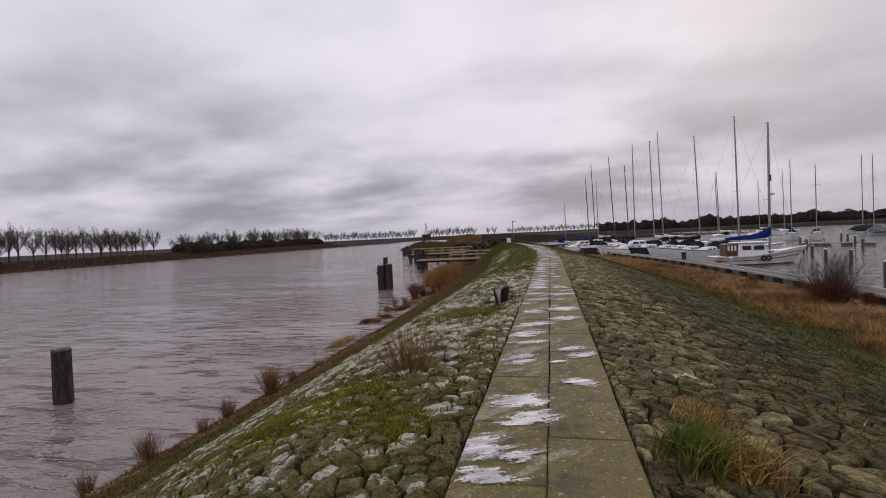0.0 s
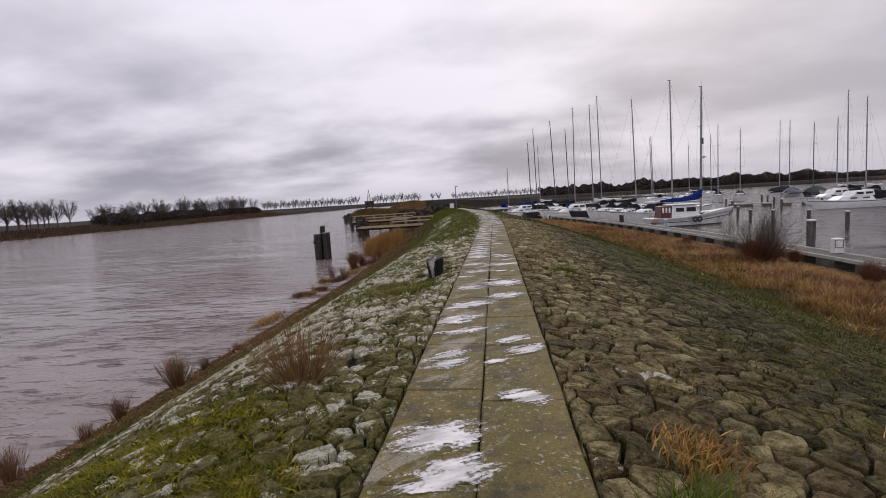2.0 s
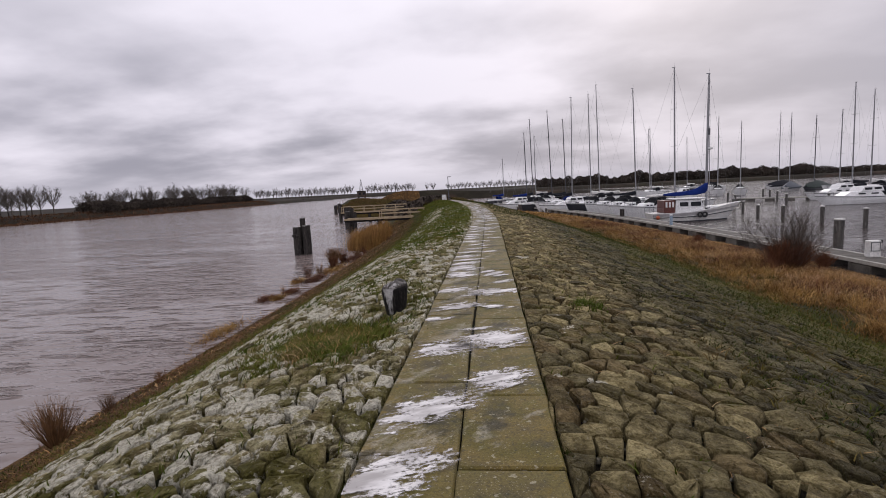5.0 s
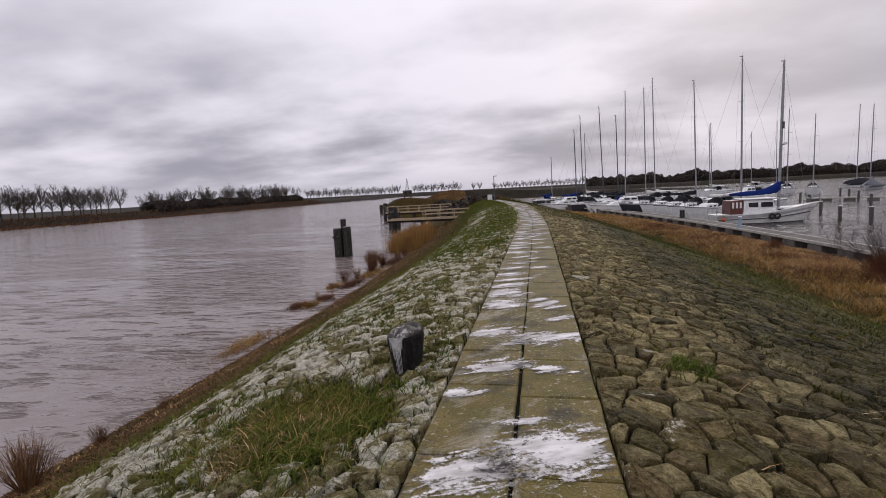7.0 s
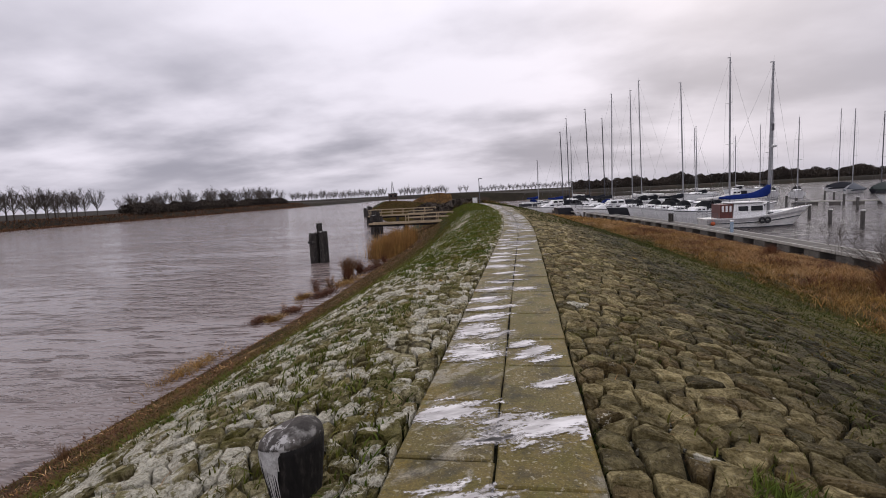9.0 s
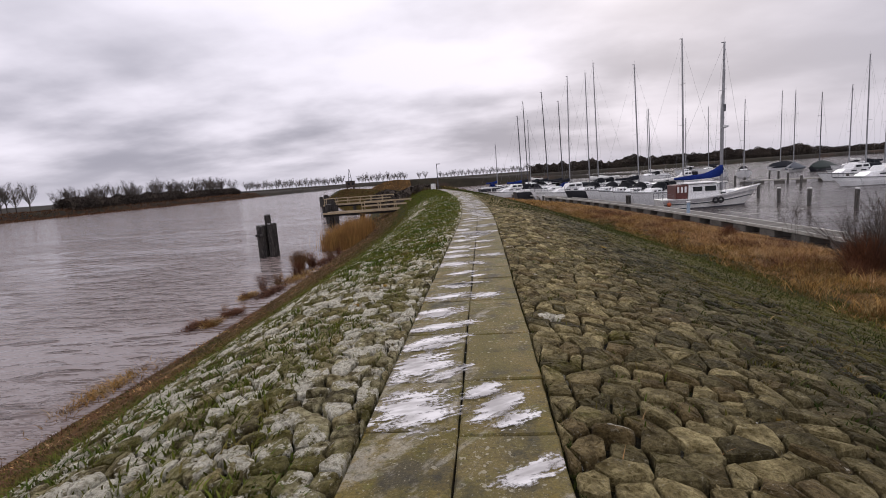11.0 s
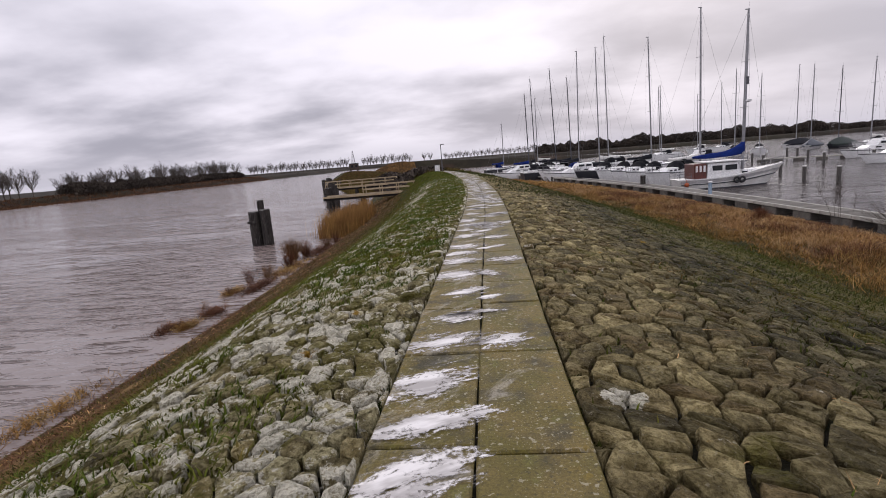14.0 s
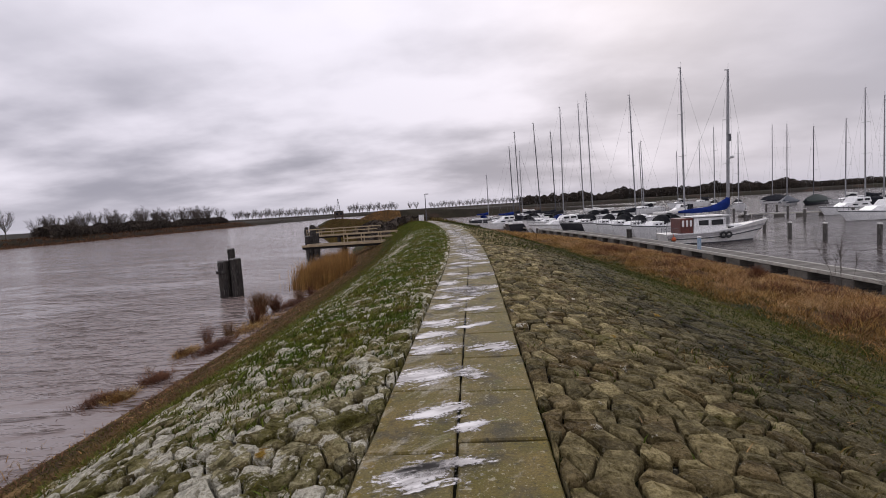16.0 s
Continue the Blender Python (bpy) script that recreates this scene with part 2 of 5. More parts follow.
def water_surface():
    m = bpy.data.materials.new("river_water")
    m.use_nodes = True
    n = Nodes(m.node_tree)
    p = n.add("ShaderNodeNewGeometry").outputs["Position"]
    chop = n.noise(n.scaled(p, (0.62, 1.5, 1)), 1.5, 3.0, 0.55, 0.1)
    swell = n.noise(n.scaled(p, (0.4, 1.0, 1)), 0.42, 3.0, 0.5, 0.3)
    gust = n.noise(n.scaled(p, (0.3, 1.0, 1)), 0.05, 3.0)
    crest = n.ramp(n.noise(n.scaled(p, (0.5, 1.7, 1)), 0.95, 3.0, 0.5, 0.15), 0.56, 0.74)
    patch = n.ramp(n.noise(n.scaled(p, (0.35, 0.8, 1)), 0.22, 4.0, 0.6), 0.40, 0.64)
    hgt = n.math("ADD", n.math("MULTIPLY", n.math("MULTIPLY", chop, n.math("ADD", patch, 0.30)), 0.48), n.math("ADD", n.math("MULTIPLY", swell, 0.5), n.math("MULTIPLY", crest, 0.46)))
    nor = n.add("ShaderNodeBump", {"Height": hgt, "Strength": 1.0, "Distance": 0.5})
    col = n.mix(gust, (0.165, 0.130, 0.118), (0.200, 0.160, 0.148))
    # harbour side: greyer water, also darkened and dulled to imitate dark reflections
    basin = n.ramp(n.add("ShaderNodeSeparateXYZ", {0: p}).outputs[0], 8.0, 20.0)
    col = n.mix(basin, col, n.mix(gust, (0.055, 0.047, 0.044), (0.08, 0.068, 0.064)))
    sh = n.add("ShaderNodeBsdfPrincipled", {"Base Color": col, "Roughness": 0.10, "IOR": 1.33, "Specular IOR Level": n.math("SUBTRACT", 0.62, n.math("MULTIPLY", basin, 0.42)), "Normal": nor.outputs[0]})
    n.add("ShaderNodeOutputMaterial", {"Surface": sh.outputs[0]})
    return m


STONE, SLAB, LIME, WATER = stone_surface(), slab_surface(), lime_surface(), water_surface()
SOIL = surface("joint_soil", [(0.016, 0.013, 0.008), (0.016, 0.018, 0.006), (0.034, 0.027, 0.016)], 1.8, 30, 0.95, 1.0, bumpscale=0.05, spots=((0.22, 0.21, 0.18), 24, 0.66))
CHIP = surface("stone_chips", [(0.13, 0.12, 0.085), (0.055, 0.05, 0.034), (0.42, 0.40, 0.34)], 6, 40, 0.9, 0, vary=0.7)
TURF = surface("mossy_turf", [(0.030, 0.036, 0.010), (0.046, 0.040, 0.014), (0.064, 0.046, 0.020)], 0.7, 18, 0.95, 0.9, bumpscale=0.06)
STRAW = surface("flattened_dry_grass", [(0.12, 0.062, 0.018), (0.055, 0.030, 0.012), (0.22, 0.135, 0.055)], 0.6, 14, 0.95, 1.0, bumpscale=0.08, stretch=(1, 0.6, 1))
FIELD = surface("far_bank_grass", [(0.022, 0.017, 0.013), (0.028, 0.024, 0.014), (0.05, 0.032, 0.022)], 0.03, 0.4, 0.95, 0.3)
DRY = surface("dry_blades", [(0.40, 0.230, 0.068), (0.20, 0.105, 0.034), (0.45, 0.310, 0.13)], 0.8, 6, 0.9, 0, vary=0.6)
REED = surface("reed_stalks", [(0.40, 0.23, 0.075), (0.29, 0.155, 0.055)], 0.8, 6, 0.9, 0, vary=0.35)
DARKGRASS = surface("dark_olive_blades", [(0.034, 0.050, 0.008), (0.060, 0.066, 0.012), (0.070, 0.052, 0.016)], 0.9, 8, 0.85, 0, vary=0.4)
STRAWBLADE = surface("pale_straw_blades", [(0.52, 0.33, 0.15), (0.36, 0.19, 0.07), (0.60, 0.43, 0.26)], 0.9, 6, 0.9, 0, vary=0.4)
MOSS = surface("yellow_moss", [(0.20, 0.175, 0.014), (0.10, 0.10, 0.012), (0.27, 0.22, 0.02)], 1.5, 12, 0.95, 0, vary=0.4)
OLIVE = surface("olive_brown_blades", [(0.10, 0.085, 0.022), (0.15, 0.095, 0.032), (0.06, 0.065, 0.016)], 0.5, 6, 0.9, 0, vary=0.4)
BROWNSTEM = surface("red_brown_stems", [(0.17, 0.085, 0.042), (0.11, 0.06, 0.035)], 0.8, 6, 0.9, 0, vary=0.4)
GOLDSTEM = surface("golden_brown_stems", [(0.24, 0.13, 0.06), (0.15, 0.08, 0.04)], 0.8, 6, 0.9, 0, vary=0.4)
RUST = surface("rust_red_stems", [(0.18, 0.078, 0.040), (0.11, 0.052, 0.032)], 0.8, 6, 0.9, 0, vary=0.4)
BLADE = surface("grass_blades", [(0.075, 0.110, 0.014), (0.125, 0.135, 0.020), (0.17, 0.135, 0.038)], 0.9, 8, 0.85, 0, vary=0.4)
TWIG = surface("bare_twigs", [(0.125, 0.104, 0.088), (0.090, 0.076, 0.066)], 0.2, 3, 0.9, 0, vary=0.3)
THICKET = surface("thicket_twigs", [(0.092, 0.074, 0.060), (0.058, 0.048, 0.040)], 0.1, 0.8, 0.95, 0, vary=0.6)
PILE = surface("weathered_pile_timber", [(0.060, 0.053, 0.047), (0.032, 0.029, 0.028), (0.10, 0.092, 0.083)], 2.5, 20, 0.85, 0.9, stretch=(3, 3, 0.35), bumpscale=0.03)
GREYPILE = surface("silvered_pile_timber", [(0.13, 0.122, 0.11), (0.075, 0.071, 0.066), (0.19, 0.18, 0.165)], 2.5, 20, 0.85, 0.8, stretch=(3, 3, 0.35), bumpscale=0.03)
TARRED = surface("tarred_timber", [(0.022, 0.020, 0.018), (0.012, 0.011, 0.011), (0.05, 0.045, 0.04)], 5, 30, 0.82, 0.6, stretch=(2, 2, 0.5), bumpscale=0.02)
LIMEDTOP = surface("limed_timber_top", [(0.11, 0.098, 0.088), (0.06, 0.055, 0.050), (0.26, 0.25, 0.23)], 5, 30, 0.8, 0.6, spots=((0.42, 0.41, 0.39), 14, 0.56))
LIMED = surface("limed_timber", [(0.12, 0.112, 0.105), (0.07, 0.066, 0.062), (0.5, 0.49, 0.47)], 6, 30, 0.85, 0.5)
DROP = surface("dried_lime", [(0.55, 0.54, 0.52), (0.36, 0.35, 0.33)], 12, 50, 0.85, 0.3)
PLANK = surface("grey_deck_planks", [(0.19, 0.178, 0.158), (0.14, 0.131, 0.117)], 2, 18, 0.85, 0.4, vary=0.2)
OCHRE = surface("yellowed_rail_paint", [(0.46, 0.36, 0.22), (0.36, 0.27, 0.16)], 2, 12, 0.7, 0.2)
EDGE = surface("bleached_edge_timber", [(0.56, 0.54, 0.485), (0.44, 0.42, 0.375)], 2, 18, 0.85, 0.4, vary=0.15)
CONCRETE = surface("float_concrete", [(0.17, 0.158, 0.14), (0.105, 0.098, 0.088)], 1.5, 20, 0.9, 0.4)
WHITE = surface("white_gelcoat", [(0.88, 0.88, 0.87), (0.80, 0.80, 0.79)], 1.2, 9, 0.35, 0, local=True)
CREAM = surface("cream_paint", [(0.84, 0.83, 0.79), (0.76, 0.74, 0.70)], 1.2, 9, 0.5, 0, local=True)
NAVY = surface("dark_hull_paint", [(0.018, 0.020, 0.028), (0.028, 0.030, 0.036)], 1.2, 9, 0.3, 0, local=True)
GREYHULL = surface("grey_hull_paint", [(0.40, 0.39, 0.385), (0.33, 0.32, 0.315)], 1.2, 9, 0.45, 0, local=True)
BLUE = surface("blue_sail_cover", [(0.012, 0.035, 0.20), (0.009, 0.024, 0.14)], 2.5, 14, 0.8, 0.5, local=True)
CANVAS = surface("dark_canvas", [(0.018, 0.020, 0.026), (0.03, 0.031, 0.036)], 2.5, 14, 0.85, 0.4, local=True)
TARPBLUE = surface("slate_tarpaulin", [(0.10, 0.115, 0.135), (0.07, 0.08, 0.098)], 1.5, 9, 0.7, 0.5, local=True)
TARPGREEN = surface("green_tarpaulin", [(0.022, 0.038, 0.030), (0.016, 0.026, 0.022)], 1.5, 9, 0.7, 0.5, local=True)
MAHOGANY = surface("varnished_red_wood", [(0.13, 0.032, 0.022), (0.09, 0.025, 0.018)], 3, 20, 0.4, 0.2, local=True)
ALLOY = surface("mast_alloy", [(0.36, 0.36, 0.37), (0.28, 0.28, 0.29)], 1.5, 15, 0.45, 0, metal=0.35, local=True)
DARKALLOY = surface("dark_mast_alloy", [(0.11, 0.11, 0.12), (0.08, 0.08, 0.09)], 1.5, 15, 0.5, 0, metal=0.3, local=True)
STEEL = surface("steel_wire", [(0.20, 0.20, 0.21), (0.16, 0.16, 0.17)], 1.5, 15, 0.5, 0, metal=0.5, local=True)
GLASS = surface("dark_window_glass", [(0.02, 0.023, 0.026), (0.03, 0.033, 0.036)], 0.8, 5, 0.08, 0, local=True)
RUBBER = surface("black_rubber", [(0.014, 0.014, 0.015), (0.025, 0.025, 0.026)], 3, 20, 0.75, 0, local=True)
ORANGE = surface("orange_plastic", [(0.5, 0.11, 0.03), (0.42, 0.08, 0.02)], 3, 20, 0.5, 0, local=True)
BRICK = surface("dark_masonry", [(0.10, 0.07, 0.058), (0.075, 0.058, 0.05)], 1, 9, 0.9, 0.2)
PALEBLUE = surface("pale_blue_paint", [(0.32, 0.42, 0.52), (0.25, 0.34, 0.43)], 2, 12, 0.6, 0)


# ---------------------------------------------------------------- mesh helpers
def tube(bm, p0, p1, r0, r1=None, n=6, cap=True):
    p0, p1 = Vector(p0), Vector(p1)
    r1 = r0 if r1 is None else r1
    d = (p1 - p0)
    if d.length < 1e-6:
        return
    q = d.to_track_quat("Z", "Y").to_matrix()
    rings = []
    for p, r in ((p0, r0), (p1, r1)):
        rings.append([bm.verts.new(p + q @ Vector((r * math.cos(a), r * math.sin(a), 0))) for a in (2 * math.pi * i / n for i in range(n))])
    for i in range(n):
        j = (i + 1) % n
        bm.faces.new((rings[0][i], rings[0][j], rings[1][j], rings[1][i]))
    if cap and n > 2:
        bm.faces.new(rings[1])
        bm.faces.new(rings[0][::-1])


def box(bm, c, s, m=None, bevel=0.0):
    """A block with centre c and sizes s, bevelled."""
    r = bmesh.ops.create_cube(bm, size=1.0, matrix=(m or Matrix()) @ Matrix.Translation(c) @ Matrix.Diagonal((*s, 1)))
    if bevel:
        es = {e for v in r["verts"] for e in v.link_edges}
        bmesh.ops.bevel(bm, geom=list(es), offset=bevel, segments=1, affect="EDGES")


def loft(bm, rings, closed=True, caps=True):
    vs = [[bm.verts.new(p) for p in ring] for ring in rings]
    k = len(vs[0])
    for a, b in zip(vs, vs[1:]):
        for i in range(k if closed else k - 1):
            j = (i + 1) % k
            bm.faces.new((a[i], a[j], b[j], b[i]))
    if caps and closed:
        bm.faces.new(vs[0][::-1])
        bm.faces.new(vs[-1])
    return vs


def mesh_of(name, bm, material, smooth=False):
    me = bpy.data.meshes.new(name)
    bmesh.ops.recalc_face_normals(bm, faces=bm.faces)
    bm.to_mesh(me)
    bm.free()
    for mm in (material if isinstance(material, (list, tuple)) else [material]):
        me.materials.append(mm)
    if smooth:
        me.polygons.foreach_set("use_smooth", [True] * len(me.polygons))
    return me


def part(name, bm, material, parent=None, label="", smooth=False):
    ob = new(name, mesh_of(name, bm, material, smooth))
    ob.parent = parent
    if label:
        ob["label"] = label
    return ob


def thing(name, label, category, group="", at=None):
    ob = new(name)
    ob.empty_display_size = 0.2
    if at is not None:
        ob.matrix_world = at
    return tagged(ob, label, category, group)


def flat_mesh(name, verts, faces, material, kind="", label="", category="", parent=None):
    me = bpy.data.meshes.new(name)
    me.from_pydata(verts, [], faces)
    me.materials.append(material)
    ob = new(name, me)
    ob.parent = parent
    return tagged(ob, label, category, "", kind)


# ---------------------------------------------------------------- the lie of the land
LEVEL = -3.5  # water


def bend(y):
    """How far the dike's crest has swung to the river side at y."""
    if y < 25:
        return 0.0
    if y < 110:
        return -0.00226 * (y - 25) ** 2
    return -16.33 - 0.384 * (y - 110)


def deck_line(y):
    """The landward edge of the long pontoon."""
    return 18.1 - 0.00175 * max(0.0, y - 28) ** 2


def toe(y):
    """Offset from the crest at which the walkway floats."""
    return deck_line(y) - bend(y) - 0.1


def step(a, b, v):
    t = min(1.0, max(0.0, (v - a) / (b - a)))
    return t * t * (3 - 2 * t)


def stone_foot(y):
    """Offset on the river side down to which the slope is paved with stones."""
    return -6.4 + 1.9 * step(8, 14, y)


def profile(u, y=30.0):
    """Height across the rounded dike, u metres to the harbour side of the crest's middle line."""
    if u < -0.62:
        d = -u - 0.62
        if d < 3.1:
            hollow = 0.13 * math.exp(-((u + 1.5) / 0.7) ** 2 - ((y - 11.0) / 0.9) ** 2)
            return -0.025 - 0.04 * d - 0.02 * d * d - 0.015 * d ** 3 - hollow
        if d < 6.0:
            return -0.788 - 0.53 * (d - 3.1)
        if d < 9.6:
            return -2.325 - 0.40 * (d - 6.0)
        return -3.765 - 0.6 * (d - 9.6)
    if u < 0.62:
        return -0.04
    d = u - 0.62
    if d < 3.8:
        return -0.03 - 0.10 * d - 0.034 * d * d
    if d < 8.6:
        return -0.901 - 0.36 * (d - 3.8)
    end = toe(y) - 0.62
    f = (d - 8.6) / (end - 8.6)
    if f < 1:
        return -2.629 - 0.81 * f - 0.03 * f * f
    return max(-5.2, -3.47 - 0.5 * (d - end))


def height(x, y):
    z = profile(x - bend(y), y)
    z -= 0.9 * step(78, 105, y)
    u = abs(x - bend(y))
    z -= 0.05 * step(0.6, 0.7, u) * (1 - step(4.4, 5.2, u)) * (1 - step(52, 60, y))
    if y > 230:
        z = z + (-5.2 - z) * step(230, 262, y)
    z = max(z, -5.2)
    v = x - bend(y)
    if v > 9.2:
        z += 0.26 * step(9.2, 11, v) * (noise.noise((x * .75, y * .75, 3)) + .5 * noise.noise((x * 1.9, y * 1.9, 7))) * (1 - step(toe(y) - 5.5, toe(y) - 1.5, v))
    land = max(step(-158, -172, x + 5 * math.sin(y * 0.012)), step(0, 14, y - (352 + 250 * step(-30, -120, x))), step(300, 320, x), step(-60, -75, y))
    far = -5.2 + 4.35 * land + 0.25 * noise.noise((x * 0.02, y * 0.02, 0)) * land
    return max(z, far)


def build_ground():
    us = [-4500, -2500, -1500, -900, -600, -420, -320, -260, -225, -205] + [-195 + 2.5 * i for i in range(21)] + [-140, -130, -115, -100, -85, -70, -55, -42, -32, -25, -20]
    us += [-17 + 0.5 * i for i in range(19)] + [-7.75 + 0.25 * i for i in range(63)] + [8 + 0.5 * i for i in range(23)] + [19.3, 19.7, 20.3, 21, 21.7, 22.4, 23.2, 24.2, 26, 30, 36, 45, 60, 80, 100, 130, 160, 200, 240, 280, 295, 301, 307, 313, 320, 340, 400, 600, 1000, 1700, 3000, 4500]
    ys = [-4000, -1500, -600, -250, -120, -78, -74, -70, -66, -62, -58, -45, -35, -25, -18, -12] + [-8 + 0.75 * i for i in range(160)] + [113 + 4 * i for i in range(60)] + [352 + 2.5 * i for i in range(8)] + [376 + 8 * i for i in range(28)] + [602 + 3 * i for i in range(6)] + [630, 670, 740, 850, 1000, 1400, 2000, 3000, 4500]
    verts, faces, idx = [], [], []
    for y in ys:
        for u in us:
            x = u + bend(y) * (1 - step(25, 90, abs(u)))
            verts.append((x, y, height(x, y)))
    w = len(us)
    for j in range(len(ys) - 1):
        for i in range(w - 1):
            a = j * w + i
            faces.append((a, a + 1, a + 1 + w, a + w))
            u, y = 0.5 * (us[i] + us[i + 1]), 0.5 * (ys[j] + ys[j + 1])
            if abs(u) > 30 or y > 262 or y < -60:
                k = 3
            elif u > 10.6 or (u < stone_foot(y) - 1.2 and y < 72):
                k = 2
            elif u > 8.6 or u < stone_foot(y) + 0.1:
                k = 1
            else:
                k = 0 if y < 46 else 1
            idx.append(k)
    me = bpy.data.meshes.new("ground")
    me.from_pydata(verts, [], faces)
    for mm in (SOIL, TURF, STRAW, FIELD):
        me.materials.append(mm)
    me.polygons.foreach_set("material_index", idx)
    me.polygons.foreach_set("use_smooth", [True] * len(faces))
    return tagged(new("ground", me), "river dike and flat far banks of earth and turf", "ground", kind="structure")


ground = build_ground()


def build_water():
    s = 4600
    n = 24
    c = [(-1 + 2 * i / n) for i in range(n + 1)]
    c = [s * v * abs(v) for v in c]
    verts = [(x, y, LEVEL) for y in c for x in c]
    faces = [(j * (n + 1) + i, j * (n + 1) + i + 1, (j + 1) * (n + 1) + i + 1, (j + 1) * (n + 1) + i) for j in range(n) for i in range(n)]
    return flat_mesh("water", verts, faces, WATER, "structure", "murky brown-grey river water rippled by wind", "water")


water = build_water()


# ---------------------------------------------------------------- things on and by the dike
def bollard(x, y):
    """A stub of a timber mooring post on the slope, limed on top."""
    z = profile(x) - 0.30
    t = thing("mooring_bollard", "short dark timber bollard with bird-limed rounded top on stone slope", "bollard", at=pose(x, y, z))
    def ring(h, r):
        return [(r * (1 + .03 * math.sin(3 * a + 5 * h)) * math.cos(a), r * (1 + .04 * math.cos(2 * a)) * math.sin(a), h + .03 * math.cos(a) * min(1, h / .5)) for a in (2 * math.pi * i / 24 for i in range(24))]
    bm = bmesh.new()
    loft(bm, [ring(h, r) for h, r in ((0, .15), (.1, .128), (.22, .130), (.38, .152), (.5, .170), (.575, .178), (.615, .177))])
    part("post", bm, TARRED, t, "dark weathered timber post", True)
    bm = bmesh.new()
    loft(bm, [ring(h, r) for h, r in ((.612, .1775), (.645, .168), (.675, .14), (.695, .095), (.702, .035))])
    part("cap", bm, LIMEDTOP, t, "bird-limed rounded top", True)
    q = random.Random(3)
    bm = bmesh.new()
    for k in range(13):
        a = 4.02 + .06 * k + q.uniform(-.02, .02)
        l = q.uniform(.2, .55) if 2 < k < 11 else q.uniform(.06, .2)
        rows = []
        for f in (0, .15, .3, .5, .75, 1):
            h = .63 - l * f
            rr = .180 if h > .56 else .180 - .052 * min(1, (.56 - h) / .34)
            w = (.018 if f < .2 else .0055) * (1 - .5 * f) * q.uniform(.7, 1.2)
            rows.append([bm.verts.new(((rr + .003) * math.cos(a + sg * w / .19) * 1.02, (rr + .003) * math.sin(a + sg * w / .19) * 1.02, h + .03 * math.cos(a))) for sg in (-1, 1)])
        for u, v in zip(rows, rows[1:]):
            bm.faces.new((u[0], u[1], v[1], v[0]))
    part("lime_streak", bm, DROP, t, "white streaks of bird lime")
    return t


def timber(bm, x, y, z0, z1, w, d, lean=0.0, n=10, slant=0.0):
    """A rough round pile with uneven sides."""
    rings = []
    for k in range(6):
        f = k / 5
        z = z0 + (z1 - z0) * f
        ring = []
        for i in range(n):
            a = 2 * math.pi * i / n
            j = 1 + .05 * math.sin(3.1 * i + x) + .03 * math.sin(4 * f + i)
            ring.append((x + w * j * math.cos(a) + lean * f, y + d * j * math.sin(a), z + (slant * math.cos(a) if k == 5 else 0)))
        rings.append(ring)
    loft(bm, rings)


def pile_group(x, y, posts, label, group="river piles"):
    t = thing("mooring_pile", label, "pile", group, at=pose(x, y, LEVEL - 1.6))
    for px, py, top, w, lean, slant, white in posts:
        bm = bmesh.new()
        timber(bm, px, py, 0, top + 1.6, w, w, lean, slant=slant)
        p = part("post", bm, PILE, t)
        if white:
            bm = bmesh.new()
            timber(bm, px + lean, py, top + 1.6, top + 1.68, w * .96, w * .96, 0)
            part("cap", bm, LIMED, p, "bird-limed pile top")
    if len(posts) > 1:
        bm = bmesh.new()
        zz = 1.6 + posts[0][2] * .72
        w = max(abs(q[0]) + q[3] for q in posts)
        box(bm, (posts[0][0], -posts[0][3] - .03, zz), (posts[0][3] * 1.7, .1, .2), bevel=.02)
        part("tie_beam", bm, PILE, t)
    return t


bollard(-1.1, 11.62)
pile_group(-16.3, 13.4, [(0, 0, 1.78, .3, .06, .03, True)], "thick dark timber mooring pile standing in the river")
pile_group(-16.1, 46.0, [(-.42, 0, 2.35, .36, 0, .02, True), (.38, .1, 2.45, .36, .02, .05, True), (-.1, .55, 3.1, .24, .03, .02, True)], "cluster of three weathered timber piles in the river")
pile_group(-19.6, 72.8, [(-.3, 0, 2.5, .4, 0, .03, True), (.5, .3, 2.4, .4, .03, .1, False), (.1, .9, 3.0, .3, 0, .02, False)], "cluster of weathered timber piles beside the old jetty")
for k, (x, y, h) in enumerate(((-36, 122, 1.6), (-39, 127, 2.3), (-37.5, 131, 1.7), (-41.5, 138, 2.5), (-40, 143, 1.5), (-44.5, 148, 2.2), (-47, 157, 1.8), (-33.5, 116, 1.9))):
    pile_group(x, y, [(0, 0, h, .42, .05 * (k % 3 - 1), .05, k % 2 == 0)], "old dark timber pile farther along the river bank")


